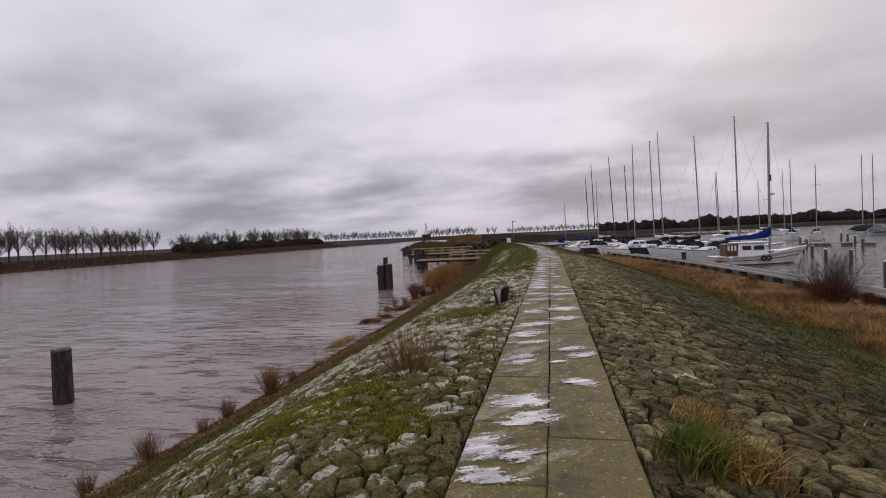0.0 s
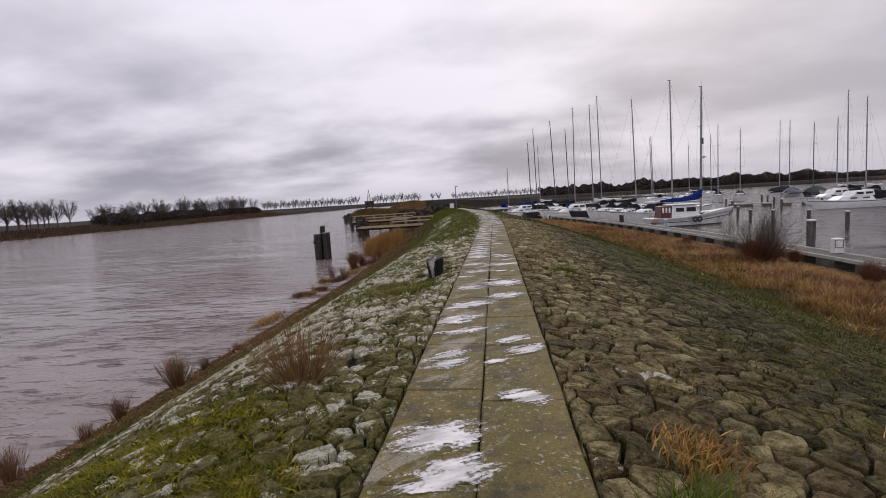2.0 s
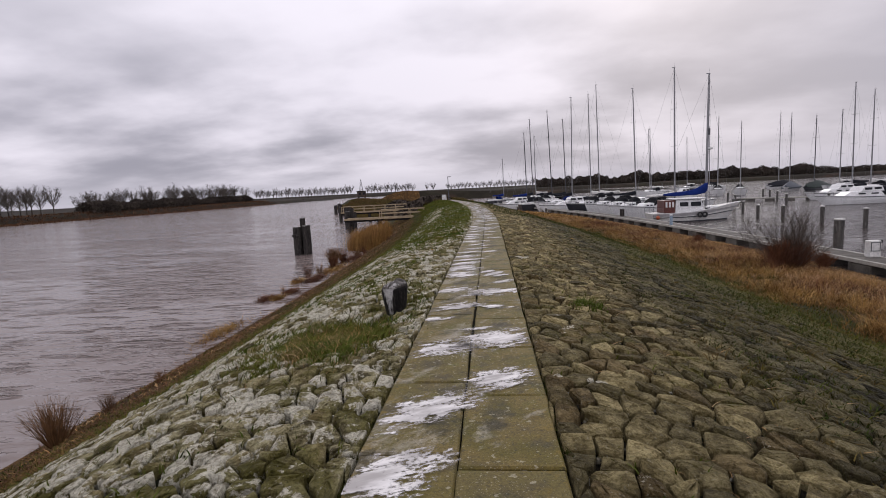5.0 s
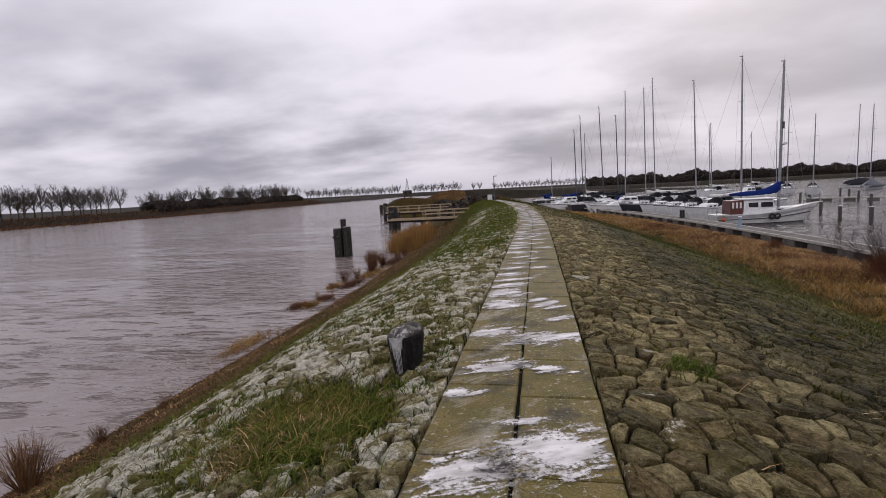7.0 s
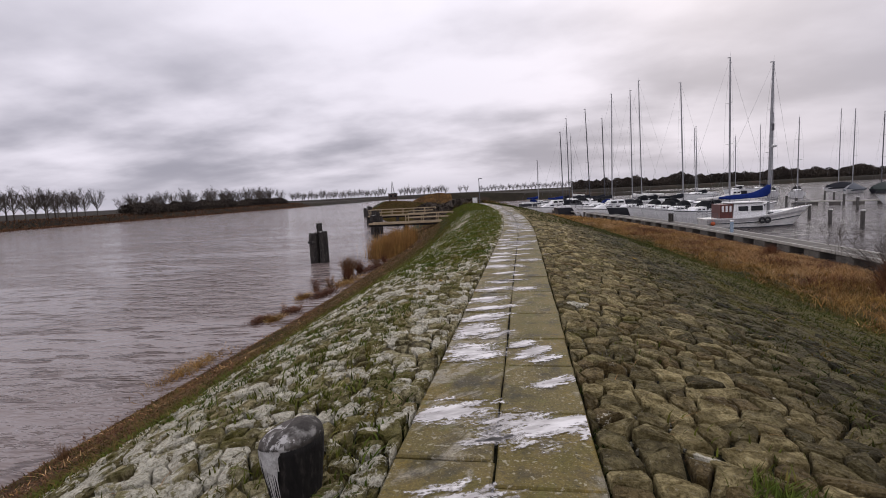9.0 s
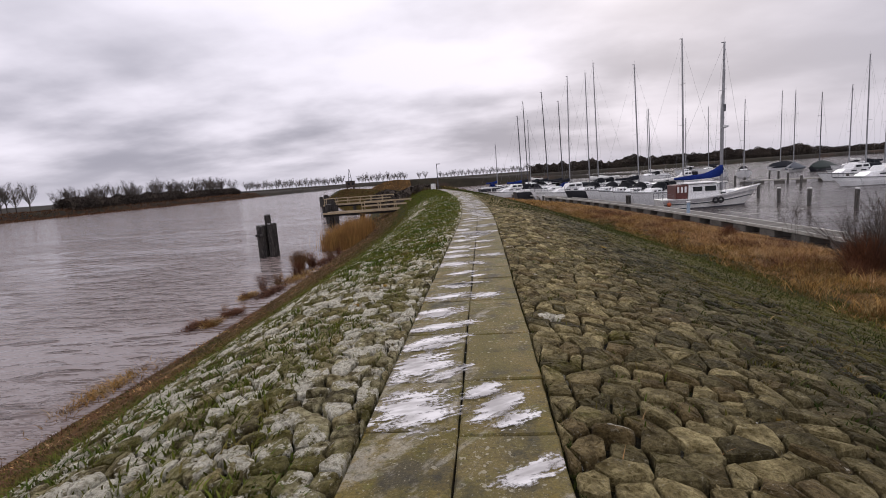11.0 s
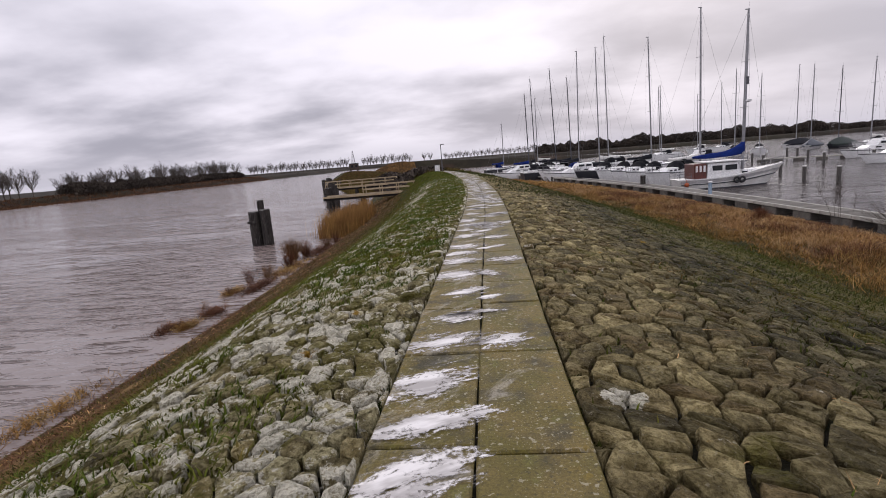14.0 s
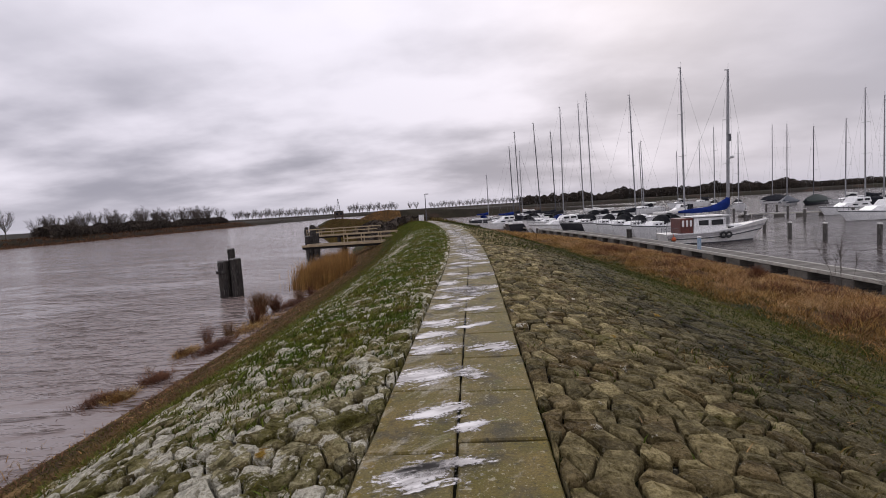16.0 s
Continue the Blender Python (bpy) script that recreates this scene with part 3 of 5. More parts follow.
def old_jetty(x, y, turn, length, railed, label):
    """A timber landing stage from the dike into the river; railed: how many bays have painted rails, from the land."""
    t = thing("timber_jetty", label, "jetty", "landing stages", at=pose(x, y, LEVEL - 1.4, 0, 0, turn))
    top = 1.4 + 1.75
    for dy in (-.85, .85):
        bm = bmesh.new()
        box(bm, (.2 - length / 2, dy, top - .23), (length, .22, .3), bevel=.02)
        part("beam", bm, TARRED, t)
    base = mesh_of("plank", plank_bm(.28, 2.0, .07), PLANK)
    for k in range(int(length / .31)):
        ob = new("plank", base)
        ob.parent = t
        ob.location = (.1 - .31 * k, 0, top - .04)
    for f in (.92, .55, .16):
        for dy in (-.8, .8):
            bm = bmesh.new()
            timber(bm, -length * f, dy, -.4, top - .36, .17, .17)
            part("leg", bm, PILE, t)
        bm = bmesh.new()
        box(bm, (-length * f, 0, top - .9), (.14, 1.9, .2), bevel=.02)
        part("cross_beam", bm, PILE, t)
    for dy in (-.95, .95):
        for k in range(railed + 1):
            bm = bmesh.new()
            box(bm, (.3 - 1.9 * k, dy, top + .5), (.09, .09, 1.05), bevel=.012)
            part("rail_post", bm, OCHRE, t)
        for hz in (.55, 1.02):
            bm = bmesh.new()
            box(bm, (.3 - .95 * railed, dy, top + hz), (1.9 * railed + .09, .06, .1), bevel=.012)
            part("rail", bm, OCHRE, t)
        bm = bmesh.new()
        box(bm, (.2 - length / 2, dy * 1.08, top - .02), (length, .06, .22), bevel=.012)
        part("edge_board", bm, OCHRE, t, "yellowed edge board")
    return t


def plank_bm(w, l, h):
    bm = bmesh.new()
    box(bm, (0, 0, 0), (w, l, h), bevel=.008)
    return bm


old_jetty(-8.6, 68.2, 4, 10.2, 3, "old timber landing stage with yellowed white railings over the river")
old_jetty(-15.0, 92.0, 8, 11.5, 6, "farther timber landing stage with yellowed railings")
for k, (x, y, h) in enumerate(((-21.3, 79, 2.3), (-22.4, 82, 2.9), (-23.2, 86, 2.2), (-24.6, 88, 2.6), (-27.2, 93, 2.7), (-28.4, 97, 2.1))):
    pile_group(x, y, [(0, 0, h, .3, .04 * (k % 3 - 1), .04, k % 2 == 0)], "old dark timber pile beside the landing stages")



def far_hut():
    """A small dark hut on legs with a lattice mast."""
    t = thing("river_hut", "small dark hut on stilts with a lattice mast by the river", "hut", at=pose(-51.3, 200, -2.2, 0, 0, 20))
    for dx in (-1.3, 1.3):
        for dy in (-1.2, 1.2):
            bm = bmesh.new()
            box(bm, (dx, dy, .2), (.35, .35, 4.2), bevel=.03)
            part("leg", bm, BRICK, t)
    bm = bmesh.new()
    box(bm, (0, 0, 3.4), (3.4, 3.2, 2.3), bevel=.05)
    w = part("wall", bm, BRICK, t)
    bm = bmesh.new()
    box(bm, (0, 0, 4.62), (3.9, 3.7, .18), bevel=.04)
    part("roof", bm, PILE, t)
    for dx in (-.8, .8):
        bm = bmesh.new()
        box(bm, (dx, -1.62, 3.6), (.8, .06, .9), bevel=.01)
        part("window", bm, GLASS, w)
    bm = bmesh.new()
    for a in range(4):
        c, s_ = math.cos(a * math.pi / 2 + .8), math.sin(a * math.pi / 2 + .8)
        tube(bm, (c * .9, s_ * .9, 4.7), (c * .12, s_ * .12, 9.4), .07, .05, 4)
        c2, s2 = math.cos((a + 1) * math.pi / 2 + .8), math.sin((a + 1) * math.pi / 2 + .8)
        for k in range(5):
            f, g = k / 5, (k + 1) / 5
            r0, r1 = .9 - .78 * f, .9 - .78 * g
            tube(bm, (c * r0, s_ * r0, 4.7 + 4.7 * f), (c2 * r1, s2 * r1, 4.7 + 4.7 * g), .045, .045, 3)
    part("lattice_mast", bm, STEEL, t, "grey lattice mast")
    return t


far_hut()


def path_lamp():
    t = thing("lamp_post", "slim grey lamp post beside the path", "lamp post", at=pose(-5.3, 72, profile(-5.3 - bend(72)) - .1))
    bm = bmesh.new()
    tube(bm, (0, 0, 0), (0, 0, 1), .08, .07, 8)
    tube(bm, (0, 0, 1), (0, 0, 3.3), .055, .04, 8)
    part("pole", bm, DARKALLOY, t)
    bm = bmesh.new()
    box(bm, (.18, 0, 3.32), (.5, .16, .1), bevel=.03)
    part("lamp_head", bm, ALLOY, t)
    c = thing("switch_box", "small pale grey service box beside the path", "box", at=pose(-6.1, 74, profile(-6.1 - bend(74)) - .1))
    bm = bmesh.new()
    box(bm, (0, 0, .45), (.6, .4, .9), bevel=.03)
    part("body", bm, WHITE, c)
    bm = bmesh.new()
    box(bm, (0, 0, .93), (.68, .48, .06), bevel=.015)
    part("lid", bm, CONCRETE, c)


path_lamp()


# ---------------------------------------------------------------- marina: pontoons and posts
def pontoon(name, label, y0, y1, line, width):
    """A floating walkway of plank bays on concrete floats."""
    t = thing(name, label, "pontoon")
    y = y0
    k = 0
    plank = mesh_of("plank", plank_bm(width - .3, .56, .05), PLANK)
    count = 0
    while y < y1:
        slope = line(y + 1) - line(y)
        dy = min(6.0 / math.hypot(1, slope), y1 - y)
        a, b = Vector((line(y), y, 0)), Vector((line(y + dy), y + dy, 0))
        l = (b - a).length
        ang = math.atan2(-(b.x - a.x), b.y - a.y)
        m = Matrix.Translation((a.x, a.y, LEVEL)) @ Matrix.Rotation(ang, 4, "Z")
        for sx in (.06, width - .06):
            bm = bmesh.new()
            box(bm, (sx, l / 2, .535), (.14, l - .05, .2), m, bevel=.02)
            part("edge_beam", bm, EDGE, t)
        for fy in (l * .25, l * .75):
            bm = bmesh.new()
            box(bm, (width / 2, fy, .13), (width * .97, 1.5, .58), m, bevel=.04)
            part("float", bm, CONCRETE, t, "grey concrete float")
        for i in range(10):
            if y < 95 and count < 290:
                ob = new("plank", plank)
                ob.parent = t
                ob.matrix_world = m @ Matrix.Translation((width / 2, (i + .5) * l / 10, .59))
                count += 1
        if y >= 95 or count >= 290:
            bm = bmesh.new()
            box(bm, (width / 2, l / 2, .59), (width, l - .04, .05), m, bevel=.01)
            part("deck", bm, PLANK, t)
        y += dy
        k += 1
    return t


pontoon("pontoon", "long floating walkway of grey planks on concrete floats", 17, 155, deck_line, 1.55)
pontoon("pontoon", "second floating walkway of planks among moored boats", 88.5, 101.5, lambda y: 68 - (y - 88) * 1.62, 1.3)


def mooring_post(x, y, top, r=.17, white=True, label="round grey timber mooring post with white cap in the harbour", wood=PILE):
    t = thing("mooring_post", label, "post", "harbour posts", at=pose(x, y, LEVEL - 1.5))
    bm = bmesh.new()
    timber(bm, 0, 0, 0, top + 1.5, r, r, .03 * math.sin(x))
    part("post", bm, wood, t)
    if white:
        bm = bmesh.new()
        timber(bm, .03 * math.sin(x), 0, top + 1.5, top + 1.6, r * 1.08, r * 1.08)
        part("cap", bm, LIMED if wood is PILE else CREAM, t, "pale worn cap")


mooring_post(19.95, 34.8, 2.2, .24, label="stout grey timber post with white cap beside the walkway", wood=GREYPILE)
mooring_post(16.5, 67.2, 1.45, .27, label="stout grey timber post beside the walkway")
for x, y, h in ((9.9, 90.5, 1.4), (20.0, 20.5, 2.2), (30.6, 63.8, 1.95), (30.7, 59.2, 2.05), (31.8, 54.9, 2.1), (32.1, 49.9, 2.1), (32.6, 44.5, 2.1), (45.2, 84.2, 2.2), (49.5, 81.5, 2.2), (54.0, 105, 2.3), (51.2, 97.5, 2.2), (58.5, 116, 2.2), (40.5, 90, 2.2), (44, 100, 2.2), (36.5, 82, 2.0), (33.2, 72.5, 2.0)):
    mooring_post(x, y, h - .5, wood=GREYPILE)


def service_pillar(x, y):
    t = thing("service_pillar", "slim pale blue power pillar on the walkway", "pillar", at=pose(x, y, LEVEL + .6))
    bm = bmesh.new()
    box(bm, (0, 0, .45), (.24, .2, .9), bevel=.03)
    part("body", bm, PALEBLUE, t)
    bm = bmesh.new()
    box(bm, (0, 0, .96), (.28, .24, .12), bevel=.04)
    part("cap", bm, WHITE, t, "white cap")


service_pillar(deck_line(53) + .25, 53)


def dock_pedestal(x, y):
    t = thing("dock_pedestal", "white service cabinet with a framed panel on the walkway", "cabinet", at=pose(x, y, LEVEL + .615))
    bm = bmesh.new()
    box(bm, (0, 0, .42), (.55, .35, .84), bevel=.03)
    b = part("body", bm, CREAM, t)
    bm = bmesh.new()
    for dx, dz, w, h in ((0, .33, .44, .03), (0, -.09, .44, .03), (-.205, .12, .03, .42), (.205, .12, .03, .42)):
        box(bm, (dx, -.185, .42 + dz), (w, .02, h))
    part("panel_frame", bm, DARKALLOY, b)
    bm = bmesh.new()
    box(bm, (.36, 0, .78), (.14, .1, .16), bevel=.02)
    part("socket", bm, RUBBER, b)


dock_pedestal(19.2, 31.2)


# ---------------------------------------------------------------- boats
def hull_rings(L, B, F, sheer, draft, stern=.72, n=14):
    rings, tops = [], []
    for k in range(n + 1):
        s_ = k / n
        f = (1 - (max(0, s_ - .42) / .58) ** 2.2) * (stern + (1 - stern) * min(1, s_ / .42))
        b = max(.02, B / 2 * f)
        zs = F * (1 + sheer * max(0, (s_ - .25)) ** 2 / .5625)
        zb = -draft * math.sin(math.pi * min(1, .12 + .88 * s_)) - .02
        half = [(0, zb), (.5 * b, zb + .08), (.88 * b, .02), (.97 * b, .5 * zs), (b, zs)]
        ring = []
        for side in (1, -1):
            pts = half[::-1] if side > 0 else half[1:]
            for yy, zz in pts:
                ring.append((L * (s_ - .5) + .09 * L * max(0, zz / F) * s_ ** 5 - .03 * L * max(0, zz / F) * (1 - s_) ** 5, side * yy, zz))
        rings.append(ring)
        tops.append((ring[0][0], b, zs))
    return rings, tops


def strake(bm, rings, a, b, f, h, out):
    """A thin band along the hull between two section points, at fraction f."""
    for side in (0, 1):
        row = []
        for ring in rings:
            p, q = (Vector(ring[a]), Vector(ring[b])) if side == 0 else (Vector(ring[-1 - a]), Vector(ring[-1 - b]))
            c = p + (q - p) * f
            sgn = 1 if side == 0 else -1
            row.append([(c.x, c.y + sgn * out, c.z - h / 2), (c.x, c.y + sgn * out, c.z + h / 2), (c.x, c.y - sgn * .03, c.z + h / 2), (c.x, c.y - sgn * .03, c.z - h / 2)])
        loft(bm, row)


def deckmesh(tops, inset, dz):
    bm = bmesh.new()
    loft(bm, [[(x, max(.01, b - inset), z + dz), (x, -max(.01, b - inset), z + dz), (x, -max(.01, b - inset), z - .05), (x, max(.01, b - inset), z - .05)] for x, b, z in tops])
    return bm


def house(x0, x1, w0, w1, z0, h, slope=.3):
    """A cabin block, narrower at its top and raked at its ends."""
    bm = bmesh.new()
    rings = []
    for f, ins in ((0, 0), (.7, .1), (.94, .18), (1, .34)):
        e = slope * f
        rings.append([(x0 + .35 * e, w0 * (1 - ins * .6), z0 + h * f), (x0 + .35 * e, -w0 * (1 - ins * .6), z0 + h * f), (x1 - e, -w1 * (1 - ins * .6), z0 + h * f), (x1 - e, w1 * (1 - ins * .6), z0 + h * f)])
    loft(bm, rings)
    return bm


def rig(t, mx, z0, top, L, F, mast=ALLOY, rake=(0, 0), r=.085, boom=True, cover=CANVAS, boomz=1.5, boomlen=4.0, wires=True):
    r = r * 1.35
    tip = Vector((mx + rake[0], rake[1], top))
    foot = Vector((mx, 0, z0))
    bm = bmesh.new()
    tube(bm, foot, foot.lerp(tip, .7), r, r * .92, 8)
    tube(bm, foot.lerp(tip, .7), tip, r * .92, r * .6, 8)
    box(bm, tip + Vector((-.1, 0, .05)), (.4, .1, .08))
    tube(bm, tip, tip + Vector((.05, 0, .7)), .012, .008, 4)
    m = part("mast", bm, mast, t, smooth=False)
    for f in (.42, .7):
        bm = bmesh.new()
        c = foot.lerp(tip, f)
        tube(bm, c + Vector((-.1, .75, .03)), c, .022, .03, 5)
        tube(bm, c + Vector((-.1, -.75, .03)), c, .022, .03, 5)
        part("spreader", bm, mast, m)
    if wires:
        ends = ((L * .5 + .05 * L, 0, F * 1.45), (-L * .5, 0, F + .05))
        for e in ends:
            bm = bmesh.new()
            tube(bm, e, tip, .009, .008, 4)
            part("stay", bm, STEEL, t)
        for sy in (1, -1):
            bm = bmesh.new()
            c = foot.lerp(tip, .7) + Vector((-.1, sy * .75, 0))
            tube(bm, (mx - .2, sy * 1.35, F), c, .007, .007, 4)
            tube(bm, c, tip, .007, .007, 4)
            part("shroud", bm, STEEL, t)
    if boom:
        bm = bmesh.new()
        z = z0 + boomz
        rings = []
        for k in range(9):
            f = k / 8
            hh, ww = .34 - .2 * f + .03 * math.sin(7 * f + mx), .13 - .05 * f
            zc = z + .1 * f + .22 * (1 - f) ** 3
            rings.append([(mx - .05 - boomlen * f, ww * math.cos(a), zc + hh * math.sin(a)) for a in (2 * math.pi * i / 8 for i in range(8))])
        loft(bm, rings)
        part("sail_cover", bm, cover, t, "furled sail in its cover", True)
        bm = bmesh.new()
        tube(bm, (mx, 0, z - .22), (mx - boomlen - .3, 0, z - .08), .06, .05, 6)
        part("boom", bm, mast, t)
    return m


def rails(t, tops, F):
    """Bow and stern rails with stanchions."""
    n = len(tops)
    for name, ks in (("bow_rail", (n - 1, n - 2, n - 3)), ("stern_rail", (0, 1, 2))):
        bm = bmesh.new()
        for sy in (1, -1):
            pts = [Vector((tops[k][0], sy * max(.05, tops[k][1] - .08), tops[k][2])) for k in ks]
            for p in pts:
                tube(bm, p, p + Vector((0, 0, .6)), .018, .018, 4)
            for a, b in zip(pts, pts[1:]):
                for hz in (.33, .6):
                    tube(bm, a + Vector((0, 0, hz)), b + Vector((0, 0, hz)), .015, .015, 4)
        e = tops[ks[0]]
        tube(bm, (e[0], e[1], e[2] + .6), (e[0], -e[1], e[2] + .6), .015, .015, 4)
        part(name, bm, STEEL, t)


def sailboat(mast_at, heading, L, top, label, hull=WHITE, cover=CANVAS, hood=CANVAS, mast=ALLOY, rake=(0, 0), hood_on=True):
    B, F = L * .31, 1.12 + .028 * L
    mx = .07 * L
    m = Matrix.Translation((mast_at[0], mast_at[1], LEVEL)) @ Matrix.Rotation(radians(heading), 4, "Z") @ Matrix.Translation((-mx, 0, 0))
    t = thing("sailing_boat", label, "sailing boat", "moored sailing boats", at=m)
    rings, tops = hull_rings(L, B, F, .32, .35)
    bm = bmesh.new()
    loft(bm, rings)
    part("hull", bm, hull, t, smooth=False)
    bm = bmesh.new()
    strake(bm, rings, 0, 1, .1, .07, .02)
    part("rubbing_strake", bm, NAVY if hull is not NAVY else WHITE, t)
    part("deck", deckmesh(tops, .06, .03), CREAM if hull is NAVY else WHITE, t)
    cab = part("cabin", house(-.08 * L, .27 * L, B * .34, B * .2, F + .02, .52, .9), WHITE, t)
    for sy in (1, -1):
        for k in range(3):
            bm = bmesh.new()
            xx = -.02 * L + k * .085 * L
            box(bm, (xx, sy * (B * (.325 - .031 * k) - .01), F + .26), (.5, .05, .16), bevel=.02)
            part("window", bm, GLASS, cab)
    bm = bmesh.new()
    for sy in (1, -1):
        box(bm, (-.27 * L, sy * B * .27, F + .16), (.32 * L, .16, .3), bevel=.04)
    part("cockpit_coaming", bm, WHITE, t)
    if hood_on:
        bm = bmesh.new()
        rr = []
        for f, hh in ((0, .35), (.35, .95), (.75, 1.12), (1, 1.1)):
            rr.append([(-.02 * L - .15 * L * f + .12, B * .33 * math.cos(a), F + .3 + hh * .85 * math.sin(a)) for a in (math.pi * i / 8 for i in range(9))])
        loft(bm, rr, closed=False)
        bmesh.ops.solidify(bm, geom=bm.faces[:], thickness=.03)
        part("sprayhood", bm, hood, t, "dark canvas sprayhood", True)
    rails(t, tops, F)
    if top:
        rig(t, mx, F + .4, top - LEVEL, L, F, mast, rake, cover=cover, boomlen=.36 * L, boomz=.75)
    for sy in (1, -1):
        for fx in (-.2, .1):
            bm = bmesh.new()
            tube(bm, (fx * L, sy * (B * .5 + .1), F * .25), (fx * L, sy * (B * .5 + .1), F * .8), .11, .11, 8)
            part("fender", bm, WHITE, t)
    return t


def motorsailer():
    """The white wooden motorsailer with its blue boom cover, moored at the walkway."""
    L, B, F = 8.6, 3.4, 1.0
    m = pose(23.35, 64.7, LEVEL, 0, 0, 1)
    t = thing("motorsailer", "white motorsailer with red wheelhouse end and blue sail cover", "boat", at=m)
    rings, tops = hull_rings(L, B, F, .95, .45, .8, 18)
    bm = bmesh.new()
    loft(bm, rings)
    part("hull", bm, CREAM, t)
    bm = bmesh.new()
    strake(bm, rings, 0, 1, .42, .34, .012)
    part("topside_band", bm, GREYHULL, t, "weathered grey band below the rail")
    bm = bmesh.new()
    strake(bm, rings, 0, 1, .0, .09, .05)
    part("rail_cap", bm, WHITE, t)
    bm = bmesh.new()
    strake(bm, rings, 0, 1, .98, .09, .05)
    part("rubbing_strake", bm, NAVY, t, "black rubbing strake")
    bm = bmesh.new()
    strake(bm, rings, 1, 2, .95, .16, .012)
    part("waterline_band", bm, NAVY, t, "black waterline band")
    part("deck", deckmesh(tops, .1, -.06), CREAM, t)
    wh = part("wheelhouse", house(-3.3 + 1.35, 1.35, 1.25, 1.12, F - .05, 1.55, .35), WHITE, t)
    bm = bmesh.new()
    box(bm, (-.35, 0, F + 1.56), (3.6, 2.5, .1), bevel=.04)
    part("roof", bm, WHITE, wh)
    for sy in (-1, 1):
        for xx, ww in ((-.95, .95), (.35, 1.1)):
            bm = bmesh.new()
            box(bm, (xx, sy * 1.155, F + .95), (ww, .06, .5), Matrix(), bevel=.03)
            part("window", bm, GLASS, wh)
    for yy in (-.5, .5):
        bm = bmesh.new()
        box(bm, (1.2, yy, F + .98), (.06, .75, .48), Matrix(), bevel=.03)
        part("window", bm, GLASS, wh)
    bm = bmesh.new()
    box(bm, (-2.55, 0, F + .72), (1.2, 2.36, 1.5), bevel=.05)
    dr = part("companionway", bm, MAHOGANY, t, "red-brown varnished wheelhouse end")
    for k in range(3):
        bm = bmesh.new()
        box(bm, (-2.92 + .37 * k, -1.19, F + .98), (.2, .05, .62), bevel=.02)
        part("window", bm, WHITE, dr)
    part("fore_cabin", house(1.5, 3.5, .95, .6, F + .1, .5, .5), WHITE, t)
    for xx in (1.75, 2.7):
        bm = bmesh.new()
        box(bm, (xx, -.9 + (xx - 1.75) * .14, F + .34), (.55, .1, .22), bevel=.03)
        part("port_light", bm, GLASS, t)
    rig(t, 1.95, F + .1, 12.95 - LEVEL, L, F, ALLOY, (.15, 0), .115, boom=False)
    bm = bmesh.new()
    rr = []
    for k in range(12):
        f = k / 11
        hh, ww = .24 * (1 - f) ** .8 + .14 + .3 * (1 - f) ** 7 + .025 * math.sin(11 * f), .22 - .1 * f
        zc = 3.2 + .62 * (1 - f) ** 5 - .12 * f
        rr.append([(2.05 - 4.9 * f, ww * math.cos(a), zc + hh * math.sin(a)) for a in (2 * math.pi * i / 10 for i in range(10))])
    loft(bm, rr)
    part("sail_cover", bm, BLUE, t, "bright blue sail cover on the boom", True)
    bm = bmesh.new()
    tube(bm, (1.95, 0, 3.15), (-3.4, 0, 2.95), .07, .06, 8)
    part("boom", bm, ALLOY, t)
    bm = bmesh.new()
    rr = [[(2.3 + r * math.cos(a), r * math.sin(a), z) for a in (2 * math.pi * i / 14 for i in range(14))] for z, r in ((8.05, .2), (8.1, .3), (8.25, .3), (8.3, .2))]
    loft(bm, rr)
    box(bm, (2.1, 0, 8.04), (.5, .16, .05))
    part("radar", bm, WHITE, t, "white radar dome on the mast")
    bm = bmesh.new()
    tube(bm, (2.14, -.1, 9.7), (2.14, -.1, 10.4), .14, .14, 8)
    part("radar_reflector", bm, DARKALLOY, t)
    for k, xx in enumerate((.55, 1.05)):
        bm = bmesh.new()
        c = Vector((xx, -1.86, .75))
        rr = []
        for i in range(14):
            a = 2 * math.pi * i / 14
            o = Vector((math.cos(a), 0, math.sin(a)))
            rr.append([c + o * (.24 + .1 * math.cos(b)) + Vector((0, .1 * math.sin(b), 0)) for b in (2 * math.pi * j / 6 for j in range(6))])
        rr.append(rr[0])
        loft(bm, rr, caps=False)
        part("tyre_fender", bm, RUBBER, t, "black tyre hung as a fender", True)
    bm = bmesh.new()
    bmesh.ops.create_uvsphere(bm, u_segments=10, v_segments=8, radius=.22, matrix=Matrix.Translation((-4.0, -1.6, .55)))
    tube(bm, (-4.0, -1.6, .7), (-4.0, -1.55, 1.05), .03, .03, 5)
    part("buoy", bm, ORANGE, t, "orange ball fender", True)
    rails(t, tops, F)
    return t


